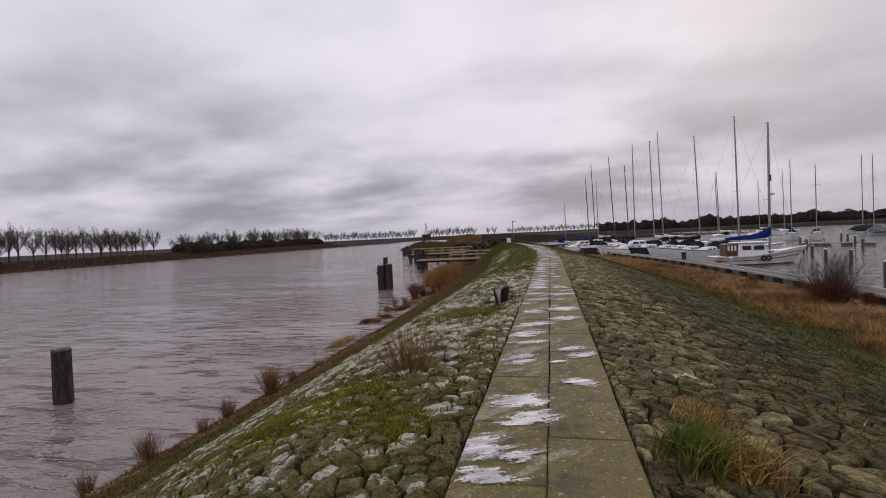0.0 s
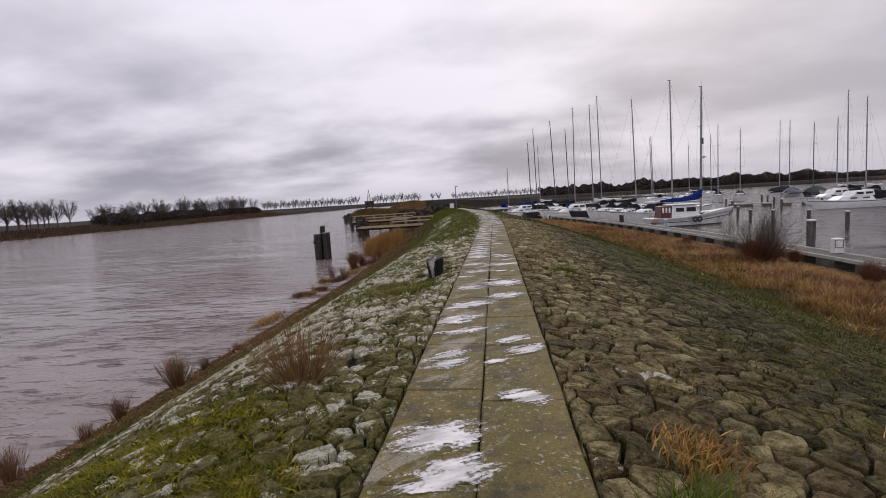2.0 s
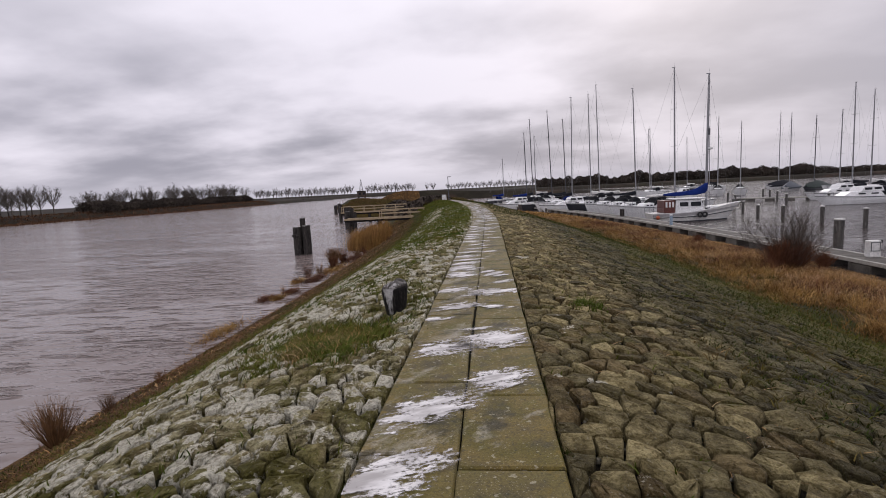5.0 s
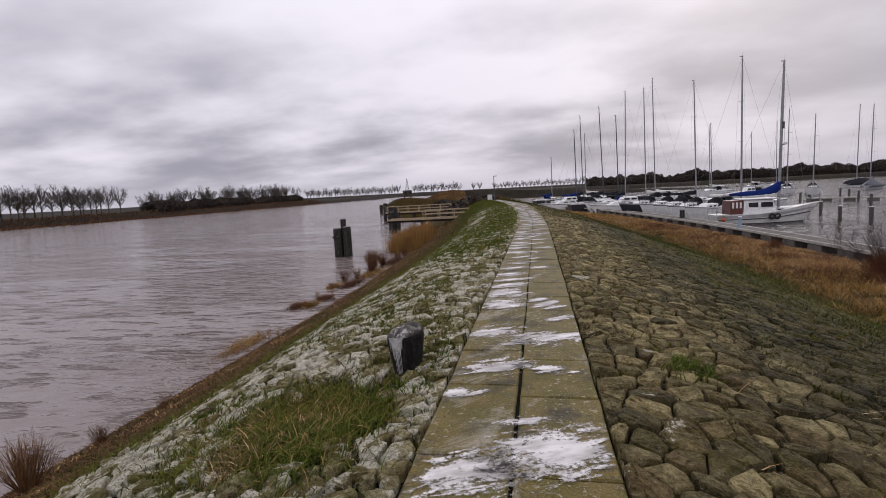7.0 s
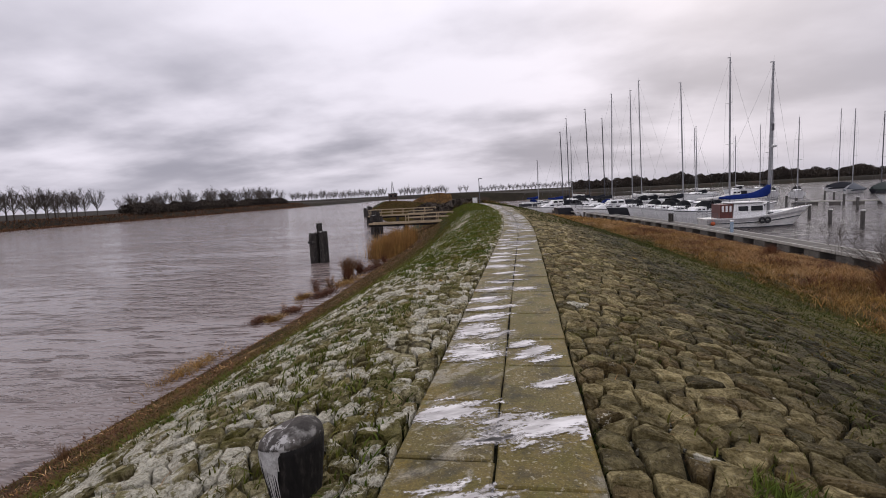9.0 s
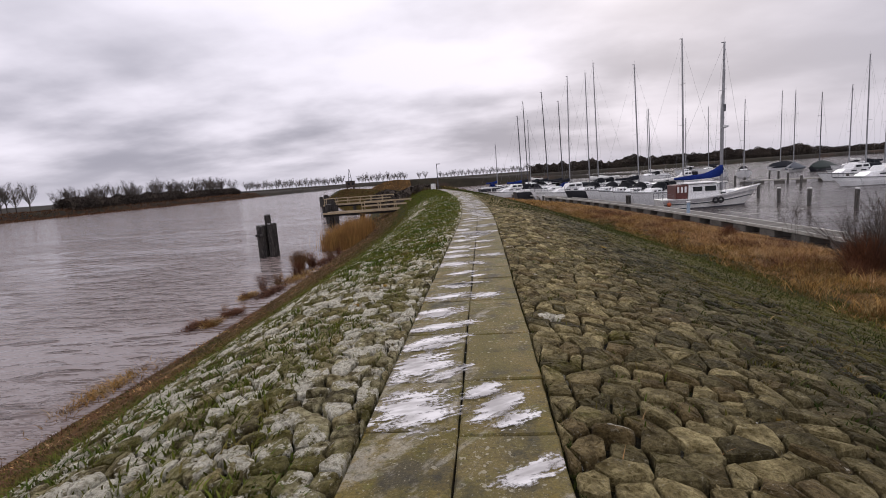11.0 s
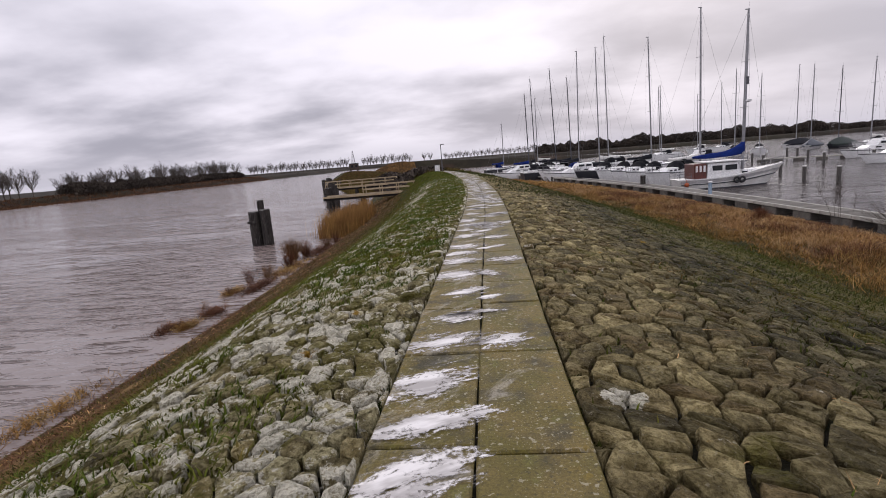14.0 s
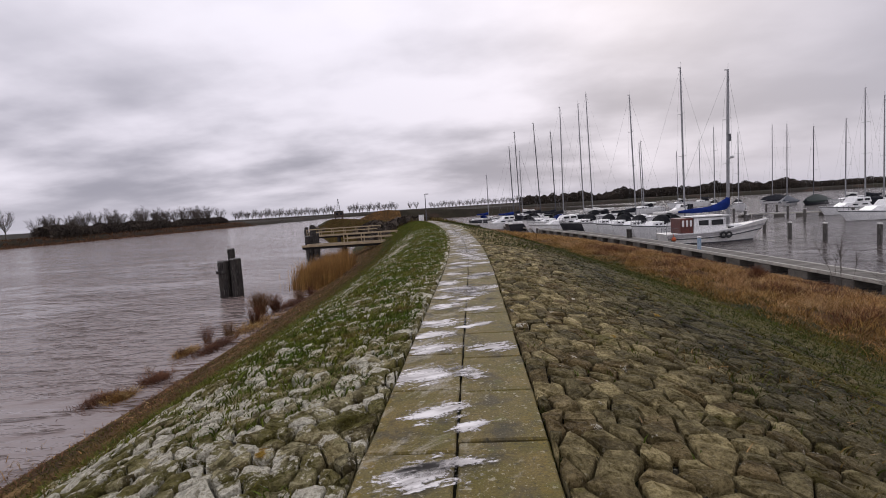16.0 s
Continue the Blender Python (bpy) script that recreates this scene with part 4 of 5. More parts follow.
def covered_boat(x, y, heading, L, mast_top, tarp, label, hull=WHITE, mast=ALLOY):
    t = thing("covered_boat", label, "boat", "boats under tarpaulins", at=pose(x, y, LEVEL, 0, 0, heading))
    B, F = L * .36, .85
    rings, tops = hull_rings(L, B, F, .3, .3, .8)
    bm = bmesh.new()
    loft(bm, rings)
    part("hull", bm, hull, t)
    bm = bmesh.new()
    rr = []
    for k in range(10):
        f = k / 9
        xx = L * (-.5 + .98 * f)
        b = B * .5 * (1 - max(0, f - .45) ** 2 * 2.6) + .08
        hh = 1.75 - 2.2 * max(0, f - .5) ** 1.2 - 1.8 * max(0, .45 - f) ** 1.2 + .05 * math.sin(9 * f)
        rr.append([(xx, -b, F - .25), (xx, -b * 1.02, F + .12), (xx, -b * .52, F + hh * .56), (xx, 0, F + hh), (xx, b * .52, F + hh * .56), (xx, b * 1.02, F + .12), (xx, b, F - .25)])
    loft(bm, rr)
    part("tarpaulin", bm, tarp, t, "tent-like tarpaulin", False)
    if mast_top:
        rig(t, .07 * L, F, mast_top - LEVEL, L, F, mast, boom=False, r=.09)
    return t


def cruiser(x, y, heading, L, label, mast_top=None):
    t = thing("motor_cruiser", label, "motor boat", "white motor cruisers", at=pose(x, y, LEVEL, 0, 0, heading))
    B, F = L * .34, 1.05
    rings, tops = hull_rings(L, B, F, .35, .35, .9)
    bm = bmesh.new()
    loft(bm, rings)
    part("hull", bm, WHITE, t)
    bm = bmesh.new()
    strake(bm, rings, 0, 1, .2, .08, .03)
    part("rubbing_strake", bm, NAVY, t)
    part("deck", deckmesh(tops, .06, .02), CREAM, t)
    a = part("cabin", house(-.25 * L, .3 * L, B * .38, B * .26, F, .7, 1.3), WHITE, t)
    b = part("wheelhouse", house(-.25 * L, .06 * L, B * .34, B * .32, F + .68, .75, .6), WHITE, t)
    for sy in (1, -1):
        for k in range(2):
            bm = bmesh.new()
            box(bm, (-.17 * L + k * .13 * L, sy * B * .318, F + 1.06), (.1 * L, .07, .34), bevel=.03)
            part("window", bm, GLASS, b)
            bm = bmesh.new()
            box(bm, (-.12 * L + k * .17 * L, sy * (B * .355 - .02 * k * B), F + .38), (.1 * L, .07, .2), bevel=.03)
            part("window", bm, GLASS, a)
    bm = bmesh.new()
    box(bm, (-.36 * L, 0, F + .75), (.22 * L, B * .7, 1.2), bevel=.18)
    part("cockpit_cover", bm, CANVAS, t, "dark canvas cockpit cover")
    rails(t, tops, F)
    if mast_top:
        rig(t, .05 * L, F + .6, mast_top - LEVEL, L, F, ALLOY, boom=False)
    return t


motorsailer()


def berth_heading(y):
    return math.degrees(math.atan(.0035 * max(0, y - 28)))


W_SAIL = "white sailing boat with dark canvas covers moored at the walkway"
for x, y, L, top, hull, cover, mast, rake, label in (
    (25.9, 76.0, 11.0, 16.2, WHITE, CREAM, ALLOY, (-.15, .1), "white sailing boat with tall alloy mast moored beside motorsailer"),
    (25.3, 92.0, 11.0, 16.6, WHITE, CANVAS, ALLOY, (-.5, .1), W_SAIL),
    (17.2, 108.0, 10.6, 18.5, WHITE, CANVAS, ALLOY, (.1, 0), W_SAIL),
    (15.2, 124.0, 11.0, 18.4, NAVY, CANVAS, DARKALLOY, (-.8, .2), "dark-hulled sailing boat with a raked dark mast"),
    (17.8, 120.0, 10.0, 15.7, WHITE, CANVAS, DARKALLOY, (-.5, 0), "white sailing boat with raked mast at far berths"),
    (11.4, 132.0, 10.2, 17.8, WHITE, CANVAS, DARKALLOY, (-.5, 0), W_SAIL),
    (9.1, 122.0, 9.8, 13.5, WHITE, BLUE, DARKALLOY, (-.4, 0), "white sailing boat with blue covers at the walkway"),
    (4.1, 138.0, 8.5, 8.6, NAVY, BLUE, ALLOY, (0, 0), "small dark sailing boat with blue canvas"),
):
    sailboat((x, y), berth_heading(y), L, top, label, hull, cover, BLUE if cover is BLUE else CANVAS, mast, rake)
sailboat((20.6, 71.5), berth_heading(71) + 214, 8.8, 0, "white mastless sailing boat with dark sprayhood, bow to the walkway")
sailboat((18.9, 79.9), berth_heading(80) + 214, 9.0, 0, "white mastless sailing boat with dark sprayhood at the walkway")
sailboat((19.6, 75.8), berth_heading(76) + 212, 8.2, 0, "small white mastless boat with dark hood at the walkway", WHITE, CANVAS, CANVAS)
sailboat((16.4, 88.8), berth_heading(88) + 208, 9.4, 0, "dark-hulled mastless sailing boat at the walkway", NAVY)
sailboat((18.2, 84.5), berth_heading(84) + 210, 8.6, 0, "small white sailing boat, mast down, bow to the walkway")
cruiser(14.6, 95.5, berth_heading(95.5) + 180 * (95 % 2), 9.4, "white motor cruiser farther along the walkway")
sailboat((11.6, 103.0), berth_heading(103), 9.6, 0, "dark-hulled mastless boat with black hood along walkway", NAVY)
sailboat((13.2, 99.0), berth_heading(99) + 180, 9.0, 0, "white mastless boat with blue hood along the walkway", WHITE, BLUE, BLUE)
cruiser(6.2, 113.0, berth_heading(113.0) + 180 * (113 % 2), 8.6, "white motor boat near the walkway's far end")
for x, y, L, top, rake, turn in ((23.6, 112, 12.0, 21.3, (.6, 0), 190), (21.4, 110, 11.5, 19.2, (.4, 0), 196), (13.8, 150, 10, 15.2, (.2, 0), 200), (45.0, 146, 9.5, 15.2, (.5, 0), 195), (45.9, 150, 9.5, 15.2, (.5, 0), 195), (67.6, 180, 8.5, 14.8, (.3, 0), 200), (74.8, 180, 10, 17.8, (.3, 0), 200), (57.2, 134, 9.5, 16.0, (0, 0), 246), (61.6, 132, 9, 14.3, (0, 0), 246), (75.0, 118, 9, 13.9, (0, 0), 200), (66.6, 102, 9.5, 16.8, (.3, 0), 195), (71.2, 104, 10, 15.7, (.2, 0), 195)):
    sailboat((x, y), turn, L, top, "white sailing boat at the farther berths of the harbour", WHITE, CREAM if int(x) % 2 else CANVAS, CANVAS, ALLOY, rake)
covered_boat(92.0, 170, 200, 10.0, 19.8, CANVAS, "sailing boat under a navy winter tarpaulin", mast=ALLOY)
covered_boat(81.4, 146.5, 230, 10.2, 17.0, TARPBLUE, "white boat under a slate-grey tent tarpaulin")
covered_boat(83.8, 140, 215, 10.0, 15.2, TARPGREEN, "boat under a dark green tarpaulin", NAVY, DARKALLOY)
cruiser(60, 96, 190, 9.5, "white motor cruiser with dark cockpit cover")
cruiser(53.5, 81.5, 186, 10.5, "white motor cruiser with dark canvas cover at second walkway")
cruiser(60.5, 83.5, 190, 9.0, "white cabin cruiser farther along the second walkway")
cruiser(66, 104, 195, 9.0, "white cabin cruiser among the moored boats")
cruiser(43.5, 121, 200, 7.0, "small white open cruiser moored at far berths")

# ---------------------------------------------------------------- trees on the far banks
def bare_tree(seed, H, width, low):
    """A short trunk with steep limbs fanned upward, and a tall oval crown of fine bare twigs."""
    rnd = random.Random(seed)
    wood, twigs = bmesh.new(), bmesh.new()
    tube(wood, (0, 0, -.4), (0, 0, H * .34), H * .026, H * .018, 6, False)
    tube(wood, (0, 0, H * .34), (rnd.uniform(-.2, .2), rnd.uniform(-.2, .2), H * .9), H * .018, H * .004, 5, False)
    for i in range(15):
        f = low + (.50 - low) * i / 14
        a = i * 2.4 + rnd.uniform(-.4, .4)
        reach = width * H * rnd.uniform(.26, .56)
        p = Vector((0, 0, H * f))
        q = Vector((math.cos(a) * reach, math.sin(a) * reach, H * min(1.0, f + rnd.uniform(.34, .52))))
        mid = p.lerp(q, .5) + Vector((math.cos(a) * reach * .2, math.sin(a) * reach * .2, 0))
        tube(wood, p, mid, H * .010, H * .007, 4, False)
        tube(wood, mid, q, H * .007, H * .003, 4, False)
        for j in range(13):
            g = rnd.uniform(.2, 1.0)
            b = (p.lerp(mid, 2 * g) if g < .5 else mid.lerp(q, 2 * g - 1))
            d = Vector((rnd.gauss(0, .38) + .3 * math.cos(a), rnd.gauss(0, .38) + .3 * math.sin(a), rnd.uniform(.5, 1.2))).normalized()
            e = b + d * H * rnd.uniform(.08, .17)
            tube(twigs, b, e, .020, .013, 3, False)
            for k in range(5):
                d2 = (d + Vector((rnd.gauss(0, .45), rnd.gauss(0, .45), rnd.gauss(.2, .35)))).normalized()
                s0 = b.lerp(e, rnd.uniform(.3, 1))
                tube(twigs, s0, s0 + d2 * H * rnd.uniform(0.05, .11), .011, .008, 3, False)
    t = thing("bare_tree", "leafless winter tree on the far river bank", "tree", "far bank trees")
    part("trunk", wood, TWIG, t)
    part("crown", twigs, TWIG, t)
    return t


TREES = [bare_tree(3, 9.0, .62, .22), bare_tree(11, 8.4, .72, .2), bare_tree(23, 9.4, .52, .25), bare_tree(31, 8.0, .78, .18)]
rnd = random.Random(5)
spots = [(-180, y) for y in (112, 117, 123, 127, 133, 138, 146, 151, 157, 165, 169, 174, 180, 186, 192)]
spots += [(-187, y) for y in (113.5, 119, 122, 126, 131, 135, 148, 154, 156, 160, 167, 171, 176, 179, 184, 189)]
spots += [(-182 + rnd.uniform(-4, 4), 205 + 4.0 * k + rnd.uniform(-2, 2)) for k in range(37)]
spots += [(-312 + 4.5 * k + rnd.uniform(-1, 1), 640) for k in range(30)]
spots += [(-160 + 4.6 * k + rnd.uniform(-1, 1), 642) for k in range(14)] + [(-80, 640), (-72, 641)]
spots += [(-53 + 4.6 * k, 643) for k in range(27)]
for k, (x, y) in enumerate(spots):
    size = rnd.uniform(1.05, 1.42) * (.78 if -55 < x < 75 else 1.0) * (1.12 if y > 600 else 1.0) * (.86 if 195 < y < 250 else 1.0)
    m = pose(x, y, height(x, y), 0, 0, rnd.uniform(0, 360)) @ Matrix.Scale(size, 4)
    if k < 4:
        TREES[k].matrix_world = m
    else:
        c = copy_thing(TREES[k % 4], pose(x, y, height(x, y), 0, 0, rnd.uniform(0, 360)))
        c.scale = (size, size, size)


def wood_strip(name, label, x0, y0, x1, y1, depth, h0, h1, n, seed):
    """A far thicket: a great many small twig clumps in uneven lumps."""
    r = np.random.RandomState(seed)
    f = r.rand(n)
    L = math.hypot(x1 - x0, y1 - y0)
    verts, faces = [], []
    for i in range(n):
        d = (r.rand() - .5) * depth
        a = f[i] * L
        top = h0 + (h1 - h0) * (.45 + .6 * noise.noise((a * .06, seed, 0)) + .4 * noise.noise((a * .23, seed, 2)) + .25 * noise.noise((a * .7, seed, 4)))
        x = x0 + (x1 - x0) * f[i] + d * (y1 - y0) / L
        y = y0 + (y1 - y0) * f[i] - d * (x1 - x0) / L
        z = height(x, y) - .1 + top * (1 - r.rand() ** 1.6) * (1 - .5 * (2 * abs(d) / depth) ** 2)
        s = .16 + .3 * r.rand()
        a0 = r.rand(3) * 6.28
        k = len(verts)
        for j in range(3):
            b = a0[0] + j * 2.1
            verts.append((x + s * math.cos(b) * math.cos(a0[1]), y + s * math.sin(b) * .8, z + s * math.cos(b + a0[2])))
        faces.append((k, k + 1, k + 2))
    return flat_mesh(name, verts, faces, THICKET, "stuff", label, "trees")


wood_strip("far_thicket", "dense dark leafless thicket along the river bank", -176, 203, -178, 352, 10, 3.0, 6.4, 70000, 3)
wood_strip("far_thicket", "dark wood behind the harbour on far bank", 36, 384, 232, 384, 16, 4.0, 9.5, 130000, 8)
wood_strip("far_thicket", "low scrub along the distant bank", 232, 388, 420, 380, 14, 2.5, 6.5, 50000, 12)
wood_strip("dike_scrub", "dark low scrub on the dike beyond the lamp post", -8.5, 74, -24, 118, 7, .3, 1.1, 5000, 18)
wood_strip("far_thicket", "low hedge under the distant tree row", -330, 645, 70, 645, 8, .8, 2.4, 7000, 15)


# ---------------------------------------------------------------- grass, reeds and shrubs
def blades(name, label, place, n, h0, h1, width, lean, material, seed, category="grass", wind=(0.25, 0.1)):
    """Many single blades as one object. place(r) gives x, y or None."""
    r = random.Random(seed)
    verts, faces = [], []
    for i in range(n):
        p = place(r)
        if p is None:
            continue
        x, y = p[0], p[1]
        off = abs(x - bend(y))
        z = max(height(x, y), LEVEL) - .02 + .07 * step(.6, .7, off) * (1 - step(4.4, 5.2, off))
        h = (h0 + (h1 - h0) * r.random() ** 1.4) * (p[2] if len(p) > 2 else 1)
        a = r.uniform(0, 6.283)
        dx, dy = lean * h * r.gauss(0, 1) + wind[0] * h, lean * h * r.gauss(0, 1) + wind[1] * h
        wx, wy = width * .5 * math.cos(a), width * .5 * math.sin(a)
        k = len(verts)
        verts += [(x - wx, y - wy, z), (x + wx, y + wy, z), (x + wx * .7 + dx * .35, y + wy * .7 + dy * .35, z + h * .58), (x - wx * .7 + dx * .35, y - wy * .7 + dy * .35, z + h * .58), (x + dx, y + dy, z + h * .93)]
        faces += [(k, k + 1, k + 2, k + 3), (k + 3, k + 2, k + 4)]
    return flat_mesh(name, verts, faces, material, "stuff", label, category)


def along(u0, u1, y0, y1, patch=0.0, scale=.5, near=0.0, seed=0):
    """Places on the dike between two offsets; patch: how bare the gaps are."""
    def f(r):
        y = y0 + (y1 - y0) * (r.random() ** (1 + near))
        u = r.uniform(u0, u1) + ((.9 if u0 > 0 else .25) * noise.noise((y * .24, 5.0, seed)) if min(abs(u0), abs(u1)) > 5 else 0)
        if u > 8.9:
            u = 8.9 + (u - 8.9) * (toe(y) - 8.9) / 9.1
        x = u + bend(y)
        v = noise.noise((x * scale, y * scale, seed)) * .5 + .5
        if v < patch:
            return None
        return (x, y, (.7 + .6 * v) * (1 - .65 * step(toe(y) - 4.5, toe(y) - .5, u)))
    return f


def spot(x, y, rx, ry):
    def f(r):
        return (x + rx * r.gauss(0, .5), y + ry * r.gauss(0, .5))
    return f


blades("dry_grass", "matted orange-brown dry grass along the harbour edge", along(9.4, 17.8, 4, 70, .48, .42, .35, 1), 80000, .05, .26, .020, 1.3, DRY, 1, wind=(.04, 0))
blades("dry_grass", "pale straw lying in tufts along the harbour edge", along(11.0, 17.9, 4, 70, .54, .38, .35, 31), 50000, .08, .34, .02, 1.0, STRAWBLADE, 31, wind=(.06, .02))
blades("dry_grass", "rust-brown dead stems in the harbour-edge grass", along(12.2, 17.8, 4, 74, .58, .4, .35, 32), 36000, .12, .5, .016, .6, RUST, 32, wind=(.04, 0))


def clumps(u0, u1, y0, y1, n, size, seed):
    """Places gathered in tufts."""
    q = random.Random(seed)
    mids = [(q.uniform(u0, u1), y0 + (y1 - y0) * q.random() ** 1.3) for _ in range(n)]

    def f(r):
        u, y = r.choice(mids)
        u, y = u + r.gauss(0, size), y + r.gauss(0, size)
        u = 8.9 + (u - 8.9) * (toe(y) - 8.9) / 9.1
        return (u + bend(y), y, 1 - .68 * step(toe(y) - 4.5, toe(y) - .8, u))
    return f


blades("straw_tuft", "pale upright straw tufts in the harbour-edge grass", clumps(11.5, 17.6, 12, 74, 130, .40, 3), 40000, .12, .62, .015, .8, STRAWBLADE, 37, wind=(.05, 0))
blades("straw_tuft", "golden-orange upright tufts in the harbour-edge grass", clumps(9.8, 16.6, 10, 90, 190, .40, 4), 52000, .1, .6, .015, .8, DRY, 38, wind=(.05, 0))
blades("straw_tuft", "dark rust-brown clumps in the harbour-edge grass", clumps(11.5, 17.4, 12, 60, 50, .5, 5), 24000, .12, .66, .014, .7, RUST, 39, wind=(.05, 0))
blades("dry_grass", "olive-brown flattened grass patches along the harbour edge", along(9.4, 16.5, 4, 74, .48, .36, .35, 56), 50000, .05, .24, .022, 1.0, OLIVE, 56)
blades("dry_grass", "olive-brown short grass at the slope's foot", along(8.4, 11.2, 2, 74, .32, .6, .35, 34), 30000, .04, .16, .022, .9, OLIVE, 34)
blades("dry_grass", "matted orange-brown dry grass farther along harbour edge", along(8.8, 17, 70, 150, .25, .3, .3, 2), 14000, .15, .6, .08, .6, DRY, 2)
def foot_band(a, b, y0, y1, patch=0.0, scale=.5, near=0.0, seed=0):
    """Places below the stones' foot on the river side: a and b run from the foot (0) to the water's edge (1)."""
    def f(r):
        y = y0 + (y1 - y0) * (r.random() ** (1 + near))
        g = stone_foot(y)
        u = g + (-9.7 - g) * (r.uniform(a, b) + .06 * noise.noise((y * .4, 3.0, seed)))
        x = u + bend(y)
        v = noise.noise((x * scale, y * scale, seed)) * .5 + .5
        return None if v < patch else (x, y, .7 + .6 * v)
    return f


blades("shore_grass", "golden-brown flattened straw along the river's edge", foot_band(.42, .99, 2, 76, .42, .6, .3, 3), 34000, .02, .10, .024, 1.3, BROWNSTEM, 3, wind=(0, 0))
blades("shore_grass", "pale drifted reed litter along the river's edge", foot_band(.55, 1.0, 2, 76, .54, .8, .3, 61), 14000, .02, .08, .024, 1.4, STRAWBLADE, 61, wind=(0, 0))
blades("shore_grass", "olive-brown short grass along the river's edge", foot_band(.2, .95, 2, 76, .36, .8, .3, 35), 36000, .02, .09, .026, .9, OLIVE, 35, wind=(0, 0))
blades("shore_grass", "rust-brown stems along the river's edge", foot_band(.6, .98, 2, 76, .58, .5, .3, 33), 7000, .04, .16, .016, .5, RUST, 33, wind=(0, 0))
for k, (x, y, rx, ry) in enumerate(((-10.2, 22.4, .4, 1.7), (-11.1, 28.2, .35, .7), (-10.55, 28.3, .25, .5), (-10.5, 29.8, .35, .6), (-11.3, 32.8, .3, .7), (-10.5, 33.5, .4, 1.4), (-10.5, 37.0, .6, 2.2), (-10.6, 42.0, .6, 2.2))):
    blades("flooded_grass", "rust-red dead grass standing in shallow river water", spot(x, y, rx, ry), 900 if k < 5 else 1500, .05, .28, .018, 1.2, (DRY, RUST)[k % 2], 40 + k, wind=(0, 0))
blades("shore_grass", "green grass band below the stones of the river slope", foot_band(-.16, .26, 2, 76, .36, .5, .3, 4), 26000, .03, .12, .020, .6, BLADE, 4, wind=(0, 0))
blades("crest_grass", "short green grass spreading over the dike stones", along(-4.7, -.75, 21, 74, .36, .35, .3, 5), 70000, .05, .11, .026, .45, BLADE, 5)
blades("crest_grass", "short grass and moss in the joints of the river slope", along(-4.7, -.7, 11, 40, .50, .8, .1, 55), 46000, .045, .09, .018, .6, BLADE, 55)
blades("crest_grass", "short green grass along the path edge", along(-2.8, -.72, 20, 74, .3, .5, .2, 6), 30000, .05, .12, .03, .5, BLADE, 6)
blades("joint_grass", "small grass tufts between the slope stones", along(-8, -.68, 1.5, 30, .56, 1.3, .4, 7), 22000, .04, .085, .014, .5, BLADE, 7)
blades("joint_grass", "small grass tufts between harbour-side stones", along(.68, 8.6, 1.5, 34, .60, 1.1, .4, 8), 14000, .04, .085, .014, .5, BLADE, 8)
blades("slope_grass", "olive grass and moss on the lower harbour slope", along(5.6, 10.2, 2, 74, .40, .4, .4, 9), 20000, .05, .17, .022, .6, DARKGRASS, 9)
blades("slope_grass", "olive-brown grass on the lower harbour slope", along(5.0, 10.4, 2, 74, .34, .5, .4, 36), 34000, .04, .15, .02, .7, DARKGRASS, 36)
blades("slope_grass", "thin grass over the distant harbour slope", along(.8, 8.8, 34, 74, .42, .3, .1, 10), 16000, .05, .18, .03, .5, DARKGRASS, 10)
blades("grass_patch", "green grass patch around the timber bollard", spot(-1.72, 10.5, .75, .9), 9500, .05, .13, .011, .8, BLADE, 11)
blades("grass_tuft", "lush green grass tuft beside the path", spot(.98, 3.75, .2, .24), 700, .12, .3, .014, .55, BLADE, 13)
blades("grass_tuft", "dry yellow grass tuft beside the path", spot(1.25, 3.7, .22, .24), 380, .1, .28, .012, .6, DRY, 14)
blades("grass_tuft", "grass tuft among the harbour-side stones", spot(1.5, 11.8, .22, .24), 420, .05, .14, .012, .5, BLADE, 15)
blades("grass_tuft", "small dry tuft among the harbour-side stones", spot(1.24, 4.6, .2, .25), 520, .06, .17, .012, .5, DRY, 16)
blades("reed_bed", "tall golden reed bed at the river's edge", lambda r: (lambda a, b: (-11.6 - .06 * (b - 54) + a * 1.25, b, .78 + .3 * noise.noise((a * 1.3, b * .8, 6))))(r.gauss(0, .5), r.uniform(47.2, 57) + r.gauss(0, .3)), 15000, 1.1, 2.75, .02, .11, REED, 17, "reeds", (.03, .0))
blades("dike_grass", "dark olive rough grass over the far dike", lambda r: (lambda b: (bend(b) + r.uniform(-8, 7), b))(r.uniform(74, 215)), 30000, .15, .55, .12, .6, OLIVE, 62)
blades("dike_grass", "brown dead stems over the far dike", lambda r: (lambda b: (bend(b) + r.uniform(-9, 3), b))(r.uniform(84, 215)), 5000, .2, .75, .08, .5, BROWNSTEM, 63)
blades("bank_grass", "dark brown dead grass on the far river bank", lambda r: (-r.uniform(157, 178), r.uniform(85, 360)), 12000, .25, .9, .35, .5, BROWNSTEM, 19)
blades("reed_bed", "brown reeds along the distant river bank", lambda r: (lambda b: (bend(b) - r.uniform(8, 13), b))(r.uniform(96, 190)), 12000, .3, .95, .07, .25, OLIVE, 18, "reeds", (.05, .02))


